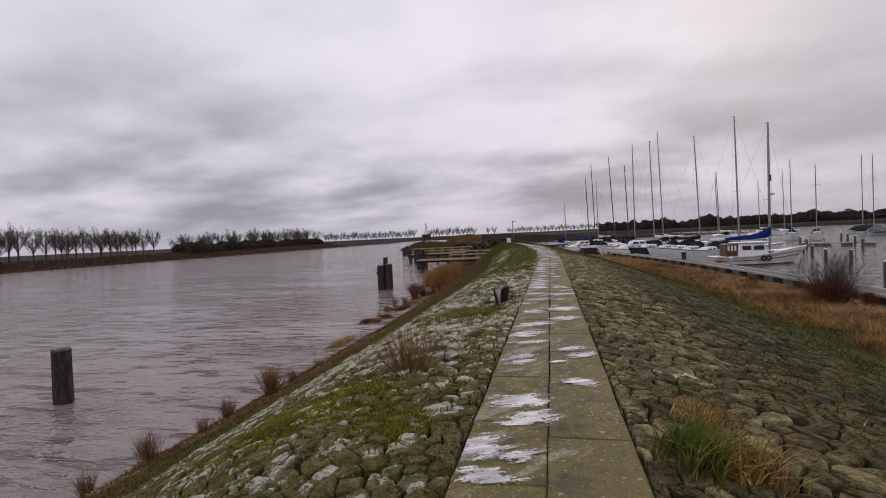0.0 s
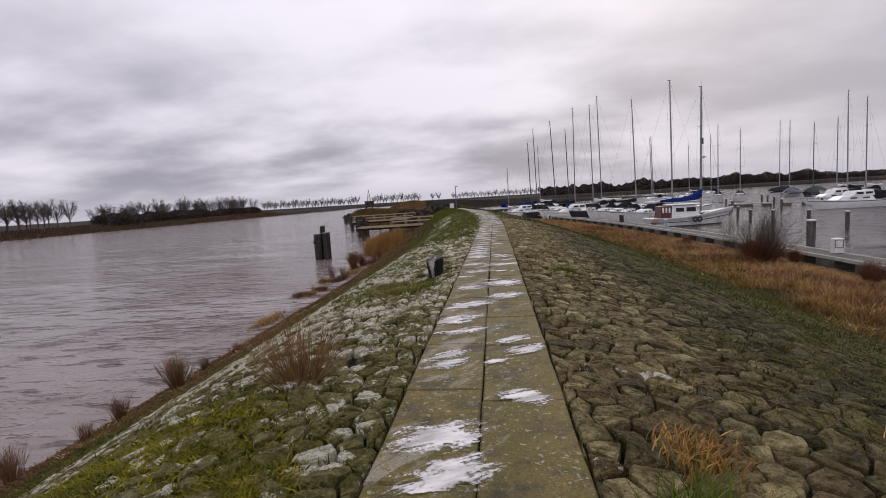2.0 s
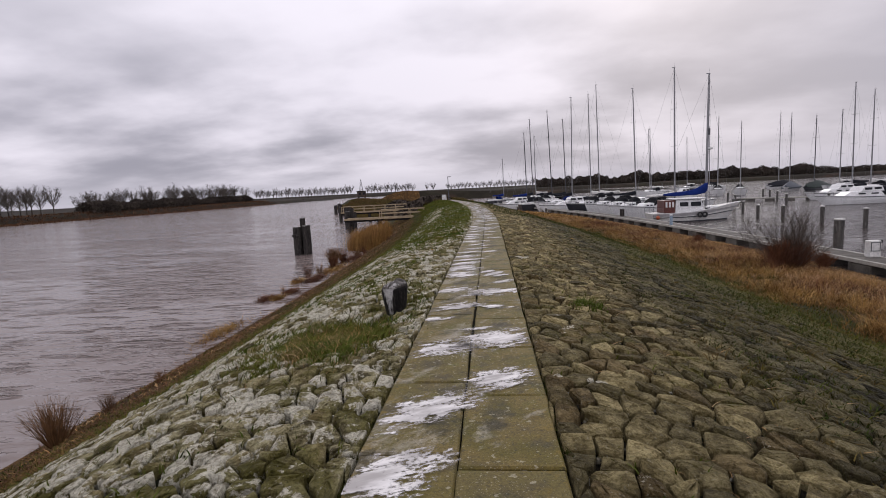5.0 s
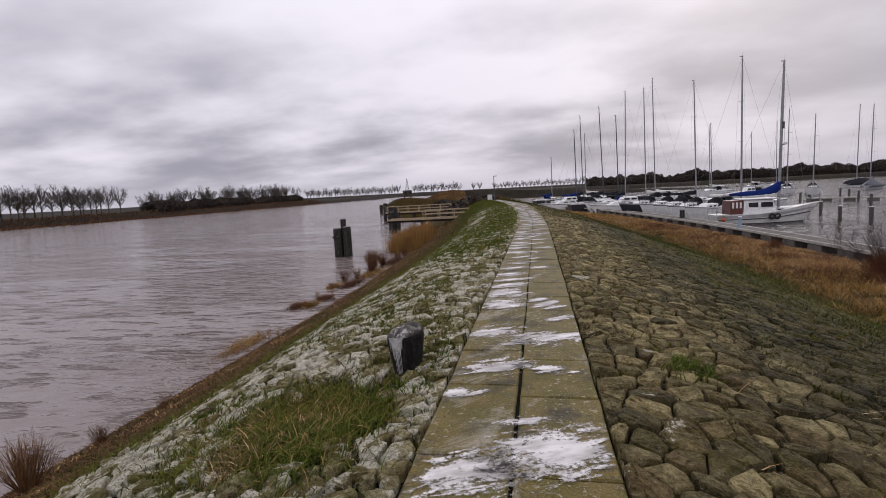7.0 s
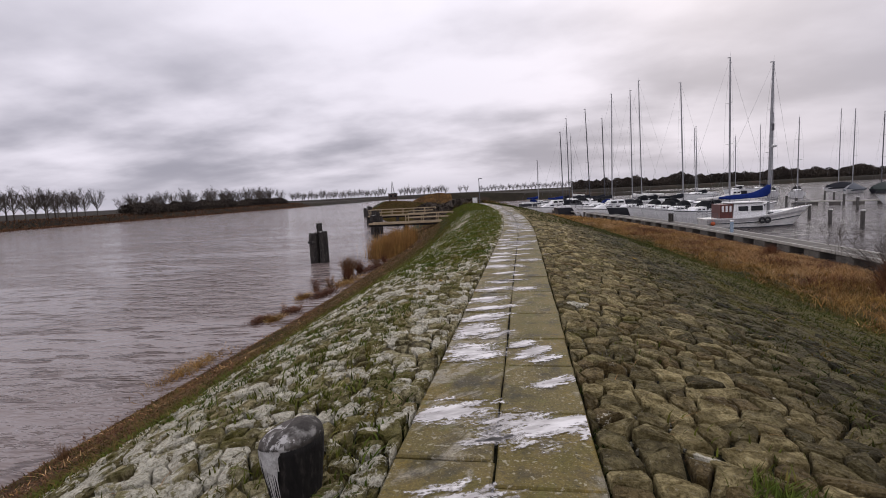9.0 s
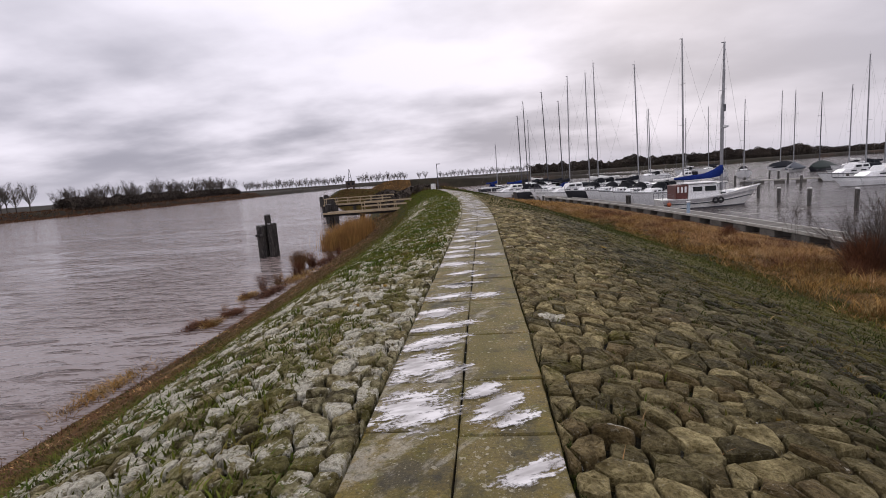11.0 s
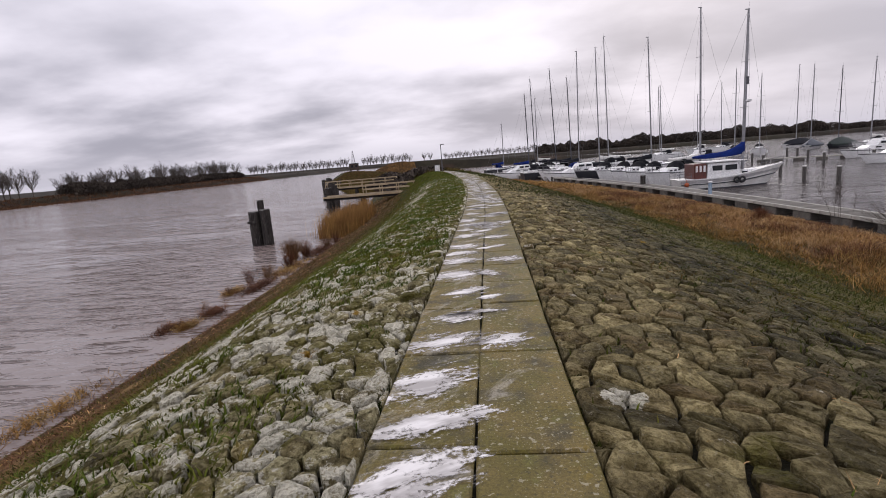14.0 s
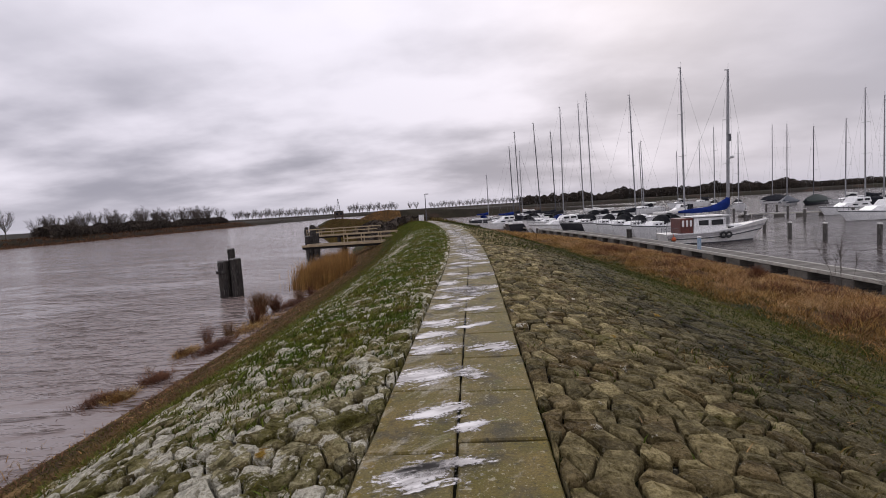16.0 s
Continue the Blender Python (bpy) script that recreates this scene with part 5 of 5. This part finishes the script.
blades("shore_grass", "dull olive grass below the stones of the river slope", foot_band(-.14, .55, 2, 76, .30, .6, .3, 64), 46000, .03, .11, .020, .8, OLIVE, 64, wind=(0, 0))
blades("shore_grass", "dark damp grass along the river slope's foot", foot_band(.1, .9, 2, 76, .42, .7, .3, 65), 26000, .02, .09, .022, .9, DARKGRASS, 65, wind=(0, 0))
blades("slope_grass", "thin dark grass and moss between harbour-side stones", along(2.6, 8.8, 2, 46, .40, .5, .3, 66), 52000, .025, .075, .016, .8, DARKGRASS, 66)
blades("slope_grass", "olive-brown withered grass over the harbour-side stones", along(2.4, 9.2, 2, 46, .44, .45, .3, 67), 52000, .03, .085, .014, 1.0, OLIVE, 67)
blades("slope_grass", "fresh green grass strip at the harbour slope's foot", along(8.2, 10.0, 2, 74, .44, .5, .3, 70), 22000, .05, .16, .020, .6, BLADE, 70, wind=(0, 0))
blades("loose_straw", "pale loose straw stems blown over the stones", along(.9, 7.5, 3, 26, .40, .6, .2, 68), 1100, .02, .05, .010, 3.0, STRAWBLADE, 68, wind=(1.2, .4))


def path_edge(r):
    y = 2.2 + 30 * r.random() ** 1.4
    u = r.choice((-1, 1)) * r.uniform(.605, .665)
    return None if noise.noise((u * 2, y * 1.7, 9)) < -.15 else (u + bend(y), y)


blades("edge_moss", "short moss and grass along the slabs' edges", path_edge, 15000, .02, .045, .010, .5, DARKGRASS, 69, "moss", (0, 0))


def shrub(name, x, y, z, h, spread, n, material, label, seed, fork=2):
    """A bare shrub: stems rising from one root, each forked into twigs."""
    r = random.Random(seed)
    bm, tw = bmesh.new(), bmesh.new()
    for i in range(n):
        a, q = r.uniform(0, 6.283), abs(r.gauss(0, .55))
        base = Vector((.08 * h * math.cos(a), .08 * h * math.sin(a), -.08))
        d = Vector((math.cos(a) * q * spread, math.sin(a) * q * spread, 1)).normalized()
        l = h * r.uniform(.55, 1.0)
        mid = base + d * l * .5
        tip = mid + (d + Vector((r.gauss(0, .15), r.gauss(0, .15), .1))) * l * .5
        rad = max(.0028, min(.006 * h, .0085))
        tube(bm, base, mid, rad, rad * .8, 4, False)
        tube(bm, mid, tip, rad * .8, rad * .35, 3, False)
        for k in range(fork):
            s0 = mid.lerp(tip, r.uniform(0, .7))
            tube(tw, s0, s0 + (d + Vector((r.gauss(0, .5), r.gauss(0, .5), r.gauss(.1, .3)))) * l * r.uniform(.15, .35), rad * .5, rad * .25, 3, False)
    t = thing(name, label, "shrub", "bare shrubs", at=pose(x, y, z))
    part("base", bm, material, t)
    part("crown", tw, material, t)
    return t


def dike_z(x, y):
    return height(x, y)


shrub("bare_shrub", -1.68, 5.95, dike_z(-1.68, 5.95), .72, 1.25, 130, GOLDSTEM, "low rust-brown leafless shrub among the slope stones", 1)
for k, (x, y, h, sp, n, mat, fork, label) in enumerate((
    (14.4, 29.6, 3.0, 1.1, 90, TWIG, 14, "tall leafless shrub in dry grass beside the walkway"),
    (14.0, 29.2, 1.7, .8, 760, RUST, 4, "dense rust-red leafless shrub beside the walkway"),
    (15.2, 30.4, 1.5, .8, 520, RUST, 4, "rust-red leafless shrub in the harbour grass"),
    (12.9, 28.4, .8, 1.0, 240, RUST, 3, "low rust-red shrub in dry grass"),
    (17.2, 31.6, .9, .9, 260, RUST, 3, "rust-red shrub beside the walkway post"),
    (16.7, 37.6, 3.2, .35, 5, TWIG, 26, "thin bare sapling beside the walkway"),
    (14.8, 41.0, .8, 1.0, 240, RUST, 3, "low rust-red shrub in harbour grass"),
    (16.3, 24.5, 1.1, .9, 260, RUST, 3, "rust-red shrub in the harbour grass"),
)):
    shrub("bare_shrub", x, y, dike_z(x, y), h, sp, n, mat, label, 60 + k, fork)


for k, (x, y, h, n) in enumerate(((-8.4, 13.4, .95, 200), (-8.9, 12.0, .65, 150), (-9.2, 9.6, .75, 130), (-8.9, 11.0, .5, 110), (-8.6, 15.0, .5, 110), (-9.4, 8.2, .6, 120), (-10.0, 10.2, .5, 60), (-8.5, 16.6, .4, 90), (-11.3, 34.4, 1.0, 70), (-10.9, 35.4, .8, 90), (-10.7, 37.6, 1.0, 130), (-11.3, 39.6, 1.35, 300), (-10.9, 40.6, 1.0, 200), (-11.3, 30.6, .45, 50), (-11.4, 32.6, .5, 70), (-10.6, 43.5, .8, 110), (-10.5, 45.2, .7, 110))):
    shrub("shore_shrub", x, y, max(dike_z(x, y), LEVEL - .05), h, .6, n, GOLDSTEM if k < 8 or k % 2 else RUST, "rust-brown dead stems at the river's edge", 20 + k, 2)


blades("moss_cushion", "yellow-green moss cushions over the slope stones", spot(-2.3, 5.0, .85, .7), 8500, .035, .062, .02, .8, MOSS, 50, "moss")
blades("moss_cushion", "yellow-green moss between stones beside the path", spot(-1.35, 4.2, .3, .35), 5000, .035, .06, .018, .8, MOSS, 53, "moss")
blades("moss_cushion", "yellow-green moss on stones near the path", spot(-2.7, 4.5, .6, .6), 5500, .035, .062, .02, .8, MOSS, 51, "moss")
blades("dry_tuft", "dry grass mixed into the patch beside the bollard", spot(-1.7, 10.4, .6, .8), 1000, .05, .15, .009, .9, STRAWBLADE, 52)


# ---------------------------------------------------------------- path slabs and slope stones
def slab_mesh(l, w, seed):
    r = random.Random(seed)
    bm = bmesh.new()
    c = .018
    def j():
        return r.uniform(-.007, .007)
    corners = [(-w / 2 + j(), -l / 2 + j()), (w / 2 + j(), -l / 2 + j()), (w / 2 + j(), l / 2 + j()), (-w / 2 + j(), l / 2 + j())]
    ring = []
    for (ax, ay), (bx, by) in zip(corners, corners[1:] + corners[:1]):
        for f in (0, .33, .67):
            e = r.uniform(0, .008) if f else 0
            px, py = ax + (bx - ax) * f, ay + (by - ay) * f
            k = 1 - e / max(abs(px), abs(py), .1)
            ring.append((px * k, py * k))
    def lay(z, ins):
        return [(px * (1 - ins / (w / 2)), py * (1 - ins / (l / 2)), z) for px, py in ring]
    loft(bm, [lay(-.1, 0), lay(-.012, 0), lay(0, .012)])
    return mesh_of("slab", bm, SLAB)


def build_path():
    bm = bmesh.new()
    rows = []
    y = -6.0
    while y < 100:
        x = bend(y)
        rows.append([(x - .66, y, -.06), (x + .66, y, -.06), (x + .66, y, -.2), (x - .66, y, -.2)])
        y += 2
    loft(bm, rows)
    bed = new("pavement", mesh_of("pavement", bm, SOIL))
    tagged(bed, "footpath of two rows of worn concrete slabs along the dike", "path", kind="structure")
    left = [-6, -4.9, -3.8, -2.7, -1.6, -.5, .6, 1.7, 2.4, 3.21, 4.2, 5.47, 6.66, 7.86, 8.95, 9.97, 11.06, 11.92, 12.75, 13.58, 14.3, 15.45, 16.7, 17.86, 18.93, 19.95, 20.9]
    right = [-6, -4.9, -3.8, -2.7, -1.6, -.5, .6, 1.6, 2.75, 3.93, 5.24, 6.58, 7.71, 8.68, 9.79, 10.85, 11.67, 12.56, 13.5, 14.31, 15.38, 16.7, 18.0, 18.88, 19.8, 20.75]
    r = random.Random(4)
    for side, joints in ((-1, left), (1, right)):
        while joints[-1] < 76:
            joints.append(joints[-1] + r.choice((.95, 1.05, 1.1, 1.2)))
        for k, (a, b) in enumerate(zip(joints, joints[1:])):
            y = .5 * (a + b)
            ang = math.atan2(-(bend(b) - bend(a)), b - a)
            ob = new("slab", slab_mesh(b - a - .013, .599, 100 * side + k))
            ob.parent = bed
            m = Matrix.Translation((bend(y), y, r.uniform(-.004, .003))) @ Matrix.Rotation(ang, 4, "Z") @ Matrix.Translation((side * .3045, 0, 0))
            ob.matrix_world = m @ Euler((r.uniform(-.004, .004), r.uniform(-.006, .006), r.uniform(-.004, .004))).to_matrix().to_4x4()
    return bed


build_path()


def cells(u0, u1, y0, y1, su, sy, seed):
    """Uneven stones in rough rows: the cells round jittered points, as corner rings with their middles."""
    r = random.Random(seed)
    pts = []
    j = 0
    y = y0 - 2 * sy
    while y < y1 + 2 * sy:
        u = u0 - 2 * su + (su * .5 if j % 2 else 0)
        while u < u1 + 2 * su:
            pts.append(Vector((u + r.uniform(-.36, .36) * su, y + r.uniform(-.32, .32) * sy)))
            u += su * r.choice((.55, .8, 1.0, 1.0, 1.3, 1.6))
        y += sy * r.choice((.8, 1.0, 1.0, 1.2))
        j += 1
    vs, es, fs, *_ = geo.delaunay_2d_cdt(pts, [], [], 0, 1e-6)
    around = [[] for _ in vs]
    for f in fs:
        a, b, c = (vs[i] for i in f)
        d = 2 * (a.x * (b.y - c.y) + b.x * (c.y - a.y) + c.x * (a.y - b.y))
        if abs(d) < 1e-9:
            continue
        ux = (a.length_squared * (b.y - c.y) + b.length_squared * (c.y - a.y) + c.length_squared * (a.y - b.y)) / d
        uy = (a.length_squared * (c.x - b.x) + b.length_squared * (a.x - c.x) + c.length_squared * (b.x - a.x)) / d
        for i in f:
            around[i].append((ux, uy))
    out = []
    for v, ring in zip(vs, around):
        if len(ring) < 4:
            continue
        ring = [(min(max(a, u0), u1), b) for a, b in ring]
        cx, cy = sum(p[0] for p in ring) / len(ring), sum(p[1] for p in ring) / len(ring)
        if not (u0 < cx < u1 and y0 < cy < y1) or max(abs(p[0] - cx) + abs(p[1] - cy) for p in ring) > 3 * max(su, sy):
            continue
        ring.sort(key=lambda p: math.atan2(p[1] - cy, p[0] - cx))
        clean = [p for k, p in enumerate(ring) if math.hypot(p[0] - ring[k - 1][0], p[1] - ring[k - 1][1]) > .03]
        if len(clean) >= 3:
            out.append((cx, cy, clean))
    return out


def stone_geometry(cx, cy, ring, r, fine, low):
    """One stone: chipped corners, steep shoulders and an uneven domed crown, in dike offsets."""
    if fine:
        soft = []
        for k in range(len(ring)):
            p, q = ring[k], ring[(k + 1) % len(ring)]
            w = r.uniform(.03, .12)
            soft += [(p[0] * (1 - w) + q[0] * w, p[1] * (1 - w) + q[1] * w), (p[0] * w + q[0] * (1 - w), p[1] * w + q[1] * (1 - w))]
        ring = soft
    size = sum(math.hypot(a - cx, b - cy) for a, b in ring) / len(ring)
    gap = (.006 + .020 * r.random() ** 2) / max(size, .06)
    rise = r.uniform(-.022, .030) * (1 - low) + .010 * (1 - step(.7, 1.3, abs(cx)))
    dome = r.uniform(.0, .016 if cx < 0 else .020) * (1 - .4 * low) * min(1.3, size / .13)
    tu, ty = r.gauss(0, .11), r.gauss(0, .13)
    ox, oy = r.uniform(-.2, .2) * size, r.uniform(-.2, .2) * size
    verts = []
    layers = ((gap, -.11, 0), (gap, rise - .030, .2), (gap + .045, rise - .007, .5), (gap + .20, rise + dome * .5, .9), (gap + .60, rise + dome, .9)) if fine else ((gap, -.1, 0), (gap + .02, rise - .02, .3), (gap + .25, rise + dome * .6, 1))
    for ins, dz, rough in layers:
        for a, b in ring:
            f = 1 - ins * r.uniform(.8, 1.2)
            u, y = cx + (a - cx) * f + ox * ins, cy + (b - cy) * f + oy * ins
            extra = 0 if dz < -.09 else tu * (u - cx) + ty * (y - cy) + r.uniform(-.012, .012) * rough
            verts.append((u + bend(y), y, profile(u, y) + .025 + dz + extra))
    n = len(ring)
    faces = []
    for l in range(len(layers) - 1):
        for i in range(n):
            j = (i + 1) % n
            faces.append((l * n + i, l * n + j, (l + 1) * n + j, (l + 1) * n + i))
    faces.append(tuple((len(layers) - 1) * n + i for i in range(n)))
    return verts, faces


def build_stones():
    r = random.Random(9)
    verts, faces = [], []
    for u0, u1, su, sy, seed in ((-6.5, -.612, .190, .165, 1), (.612, 8.9, .240, .205, 2)):
        singles = 0
        for cx, cy, ring in cells(u0, u1, -6, 58, su, sy, seed):
            fine = 1.5 < cy < 25 and abs(cx) < 6
            worn = noise.noise((cx * .6, cy * .6, seed)) * .5 + .5
            low = min(.85, (.3 if cx > 0 else 0) + .25 * worn + .55 * step(4.5, 8, cx) + .35 * step(30, 55, cy) + .4 * (1 - step(7, 11, cy)))
            if (cx + 1.55) ** 2 / .4 + (cy - 10.75) ** 2 / .85 < .75 + .5 * noise.noise((cx * 3, cy * 3, 1)):
                continue
            if cx < stone_foot(cy) + .3 * noise.noise((cy * .7, 2, 0)) or noise.noise((cx * 1.3, cy * 1.3, 9 + seed)) > .66:
                continue
            vs, fs = stone_geometry(cx, cy, ring, r, fine, low)
            if singles < 150 and abs(cx) < 1.6 and 3.0 < cy < 15.5:
                c = Vector((cx + bend(cy), cy, profile(cx, cy)))
                me = bpy.data.meshes.new("stone")
                me.from_pydata([Vector(v) - c for v in vs], [], fs)
                me.materials.append(STONE)
                me.polygons.foreach_set("use_smooth", [False] * len(fs))
                ob = new("stone", me)
                ob.parent = ground
                ob.location = c
                singles += 1
                continue
            k = len(verts)
            verts += vs
            faces += [tuple(i + k for i in f) for f in fs]
    rest = flat_mesh("stone_pitching", verts, faces, STONE, "stuff", "", "", ground)
    rest.data.polygons.foreach_set("use_smooth", [False] * len(faces))


def build_rubble():
    """Crumbled stone and chips lying in the joints and where a stone is gone."""
    r = random.Random(77)
    verts, faces = [], []
    for k in range(15000):
        side = -1 if r.random() < .6 else 1
        y = 2.4 + 26 * r.random() ** 1.5
        u = side * (.66 + 3.0 * r.random() ** 1.8)
        if noise.noise((u * 1.1, y * 1.1, 4)) < -.12 and abs(u) > .85:
            continue
        q = r.uniform(.010, .026)
        z = profile(u, y) - .030
        b = len(verts)
        a0 = r.uniform(0, 6.28)
        for j in range(4):
            a = a0 + j * 1.57 + r.uniform(-.4, .4)
            verts.append((u + q * math.cos(a), y + q * math.sin(a), z - .006))
        for j in range(4):
            a = a0 + j * 1.57 + r.uniform(-.4, .4)
            verts.append((u + .6 * q * math.cos(a), y + .6 * q * math.sin(a), z + q * r.uniform(.5, 1.1)))
        for j in range(4):
            m = (j + 1) % 4
            faces.append((b + j, b + m, b + 4 + m, b + 4 + j))
        faces.append((b + 4, b + 5, b + 6, b + 7))
    flat_mesh("stone_chips", verts, faces, CHIP, "stuff", "crumbled grey chips and dirt in the stone joints", "rubble")


# splashes: across, along, half length, half width, turn
NEAR_LIME = ((-.25, 4.69, .24, .14, .37), (-.15, 4.26, .2, .11, .43), (-.47, 3.69, .17, .13, .26), (-.2, 3.59, .13, .06, .49), (-.38, 3.27, .15, .08, -.14),
             (.32, 5.3, .14, .09, -.5), (.42, 6.42, .19, .09, .35), (-.38, 6.27, .18, .08, .73), (-.33, 6.04, .17, .07, .45), (-.23, 7.12, .28, .08, .38),
             (-.38, 7.63, .24, .14, .68), (-.26, 8.43, .33, .13, .69), (.25, 8.99, .23, .13, .49), (.27, 6.76, .18, .07, .47), (.12, 6.09, .09, .04, .5))
MID_LIME = ((.22, 10.05, .3, .2, .47), (-.25, 9.78, .22, .16, .47), (.08, 10.42, .14, .05, .26), (-.47, 10.87, .14, .06, .15), (.19, 11.44, .2, .07, -.29),
            (-.21, 11.47, .23, .12, .45), (.26, 12.33, .31, .17, .2), (-.37, 12.53, .26, .13, .39), (-.05, 12.17, .13, .09, .51), (.44, 13.13, .18, .07, .34),
            (.29, 13.88, .23, .09, .9), (-.34, 13.85, .26, .22, .35), (-.39, 14.62, .28, .19, .8), (-.14, 14.42, .17, .05, .68), (.17, 14.1, .14, .08, .62), (.36, 13.68, .13, .07, .61))
FAR_LIME = ((-.32, 15.18, .27, .13, .53), (-.29, 15.67, .28, .1, .32), (-.36, 16.2, .25, .15, .62), (-.28, 16.95, .3, .12, .21), (.16, 16.95, .17, .12, .17),
            (-.22, 17.59, .22, .13, .18), (-.05, 17.7, .25, .05, .27), (-.16, 18.48, .18, .11, .55), (.08, 18.2, .11, .06, .65), (-.34, 19.29, .28, .18, .21),
            (.06, 19.34, .13, .13, .63), (.34, 20.12, .22, .12, .14), (-.35, 20.18, .24, .15, .34), (-.4, 20.74, .25, .12, .5), (-.38, 21.35, .29, .15, .08),
            (.15, 21.14, .2, .08, .49), (.22, 22.16, .2, .14, .53), (-.31, 22.47, .27, .13, .65))


def build_lime():
    """Splashes of bird lime on the slabs, thick in the middle and thin at the ragged rim."""
    r = random.Random(12)
    far = [(r.uniform(-.45, .4), r.uniform(22.8, 72), r.uniform(.16, .32), r.uniform(.1, .22), r.uniform(.1, .7)) for _ in range(170)]
    verts, faces, thick = [], [], []
    n = 20
    for u, y, l, w, ang in NEAR_LIME + MID_LIME + FAR_LIME + tuple(far):
        k = len(verts)
        c, s_ = math.cos(ang), math.sin(ang)
        for f in (0, .3, .6, .8, 1.0):
            for i in range(n if f else 1):
                a = 2 * math.pi * i / n
                p, q = 1.95 * l * f * math.cos(a), 2.0 * w * f * math.sin(a)
                x, yy = u + p * c - q * s_, y + p * s_ + q * c
                verts.append((min(max(x, -.592), .592) + bend(yy), yy, .0068))
                thick.append(1.05 - 1.95 * f)
        for i in range(n):
            m = (i + 1) % n
            faces.append((k, k + 1 + i, k + 1 + m))
            for h in range(3):
                a0, b0 = k + 1 + h * n, k + 1 + (h + 1) * n
                faces.append((a0 + i, b0 + i, b0 + m, a0 + m))
    ob = flat_mesh("bird_lime", verts, faces, LIME, "stuff", "ragged white splashes of bird lime on the slabs", "stains")
    core = ob.data.attributes.new("core", "FLOAT", "POINT")
    core.data.foreach_set("value", thick)


build_stones()
build_rubble()
build_lime()
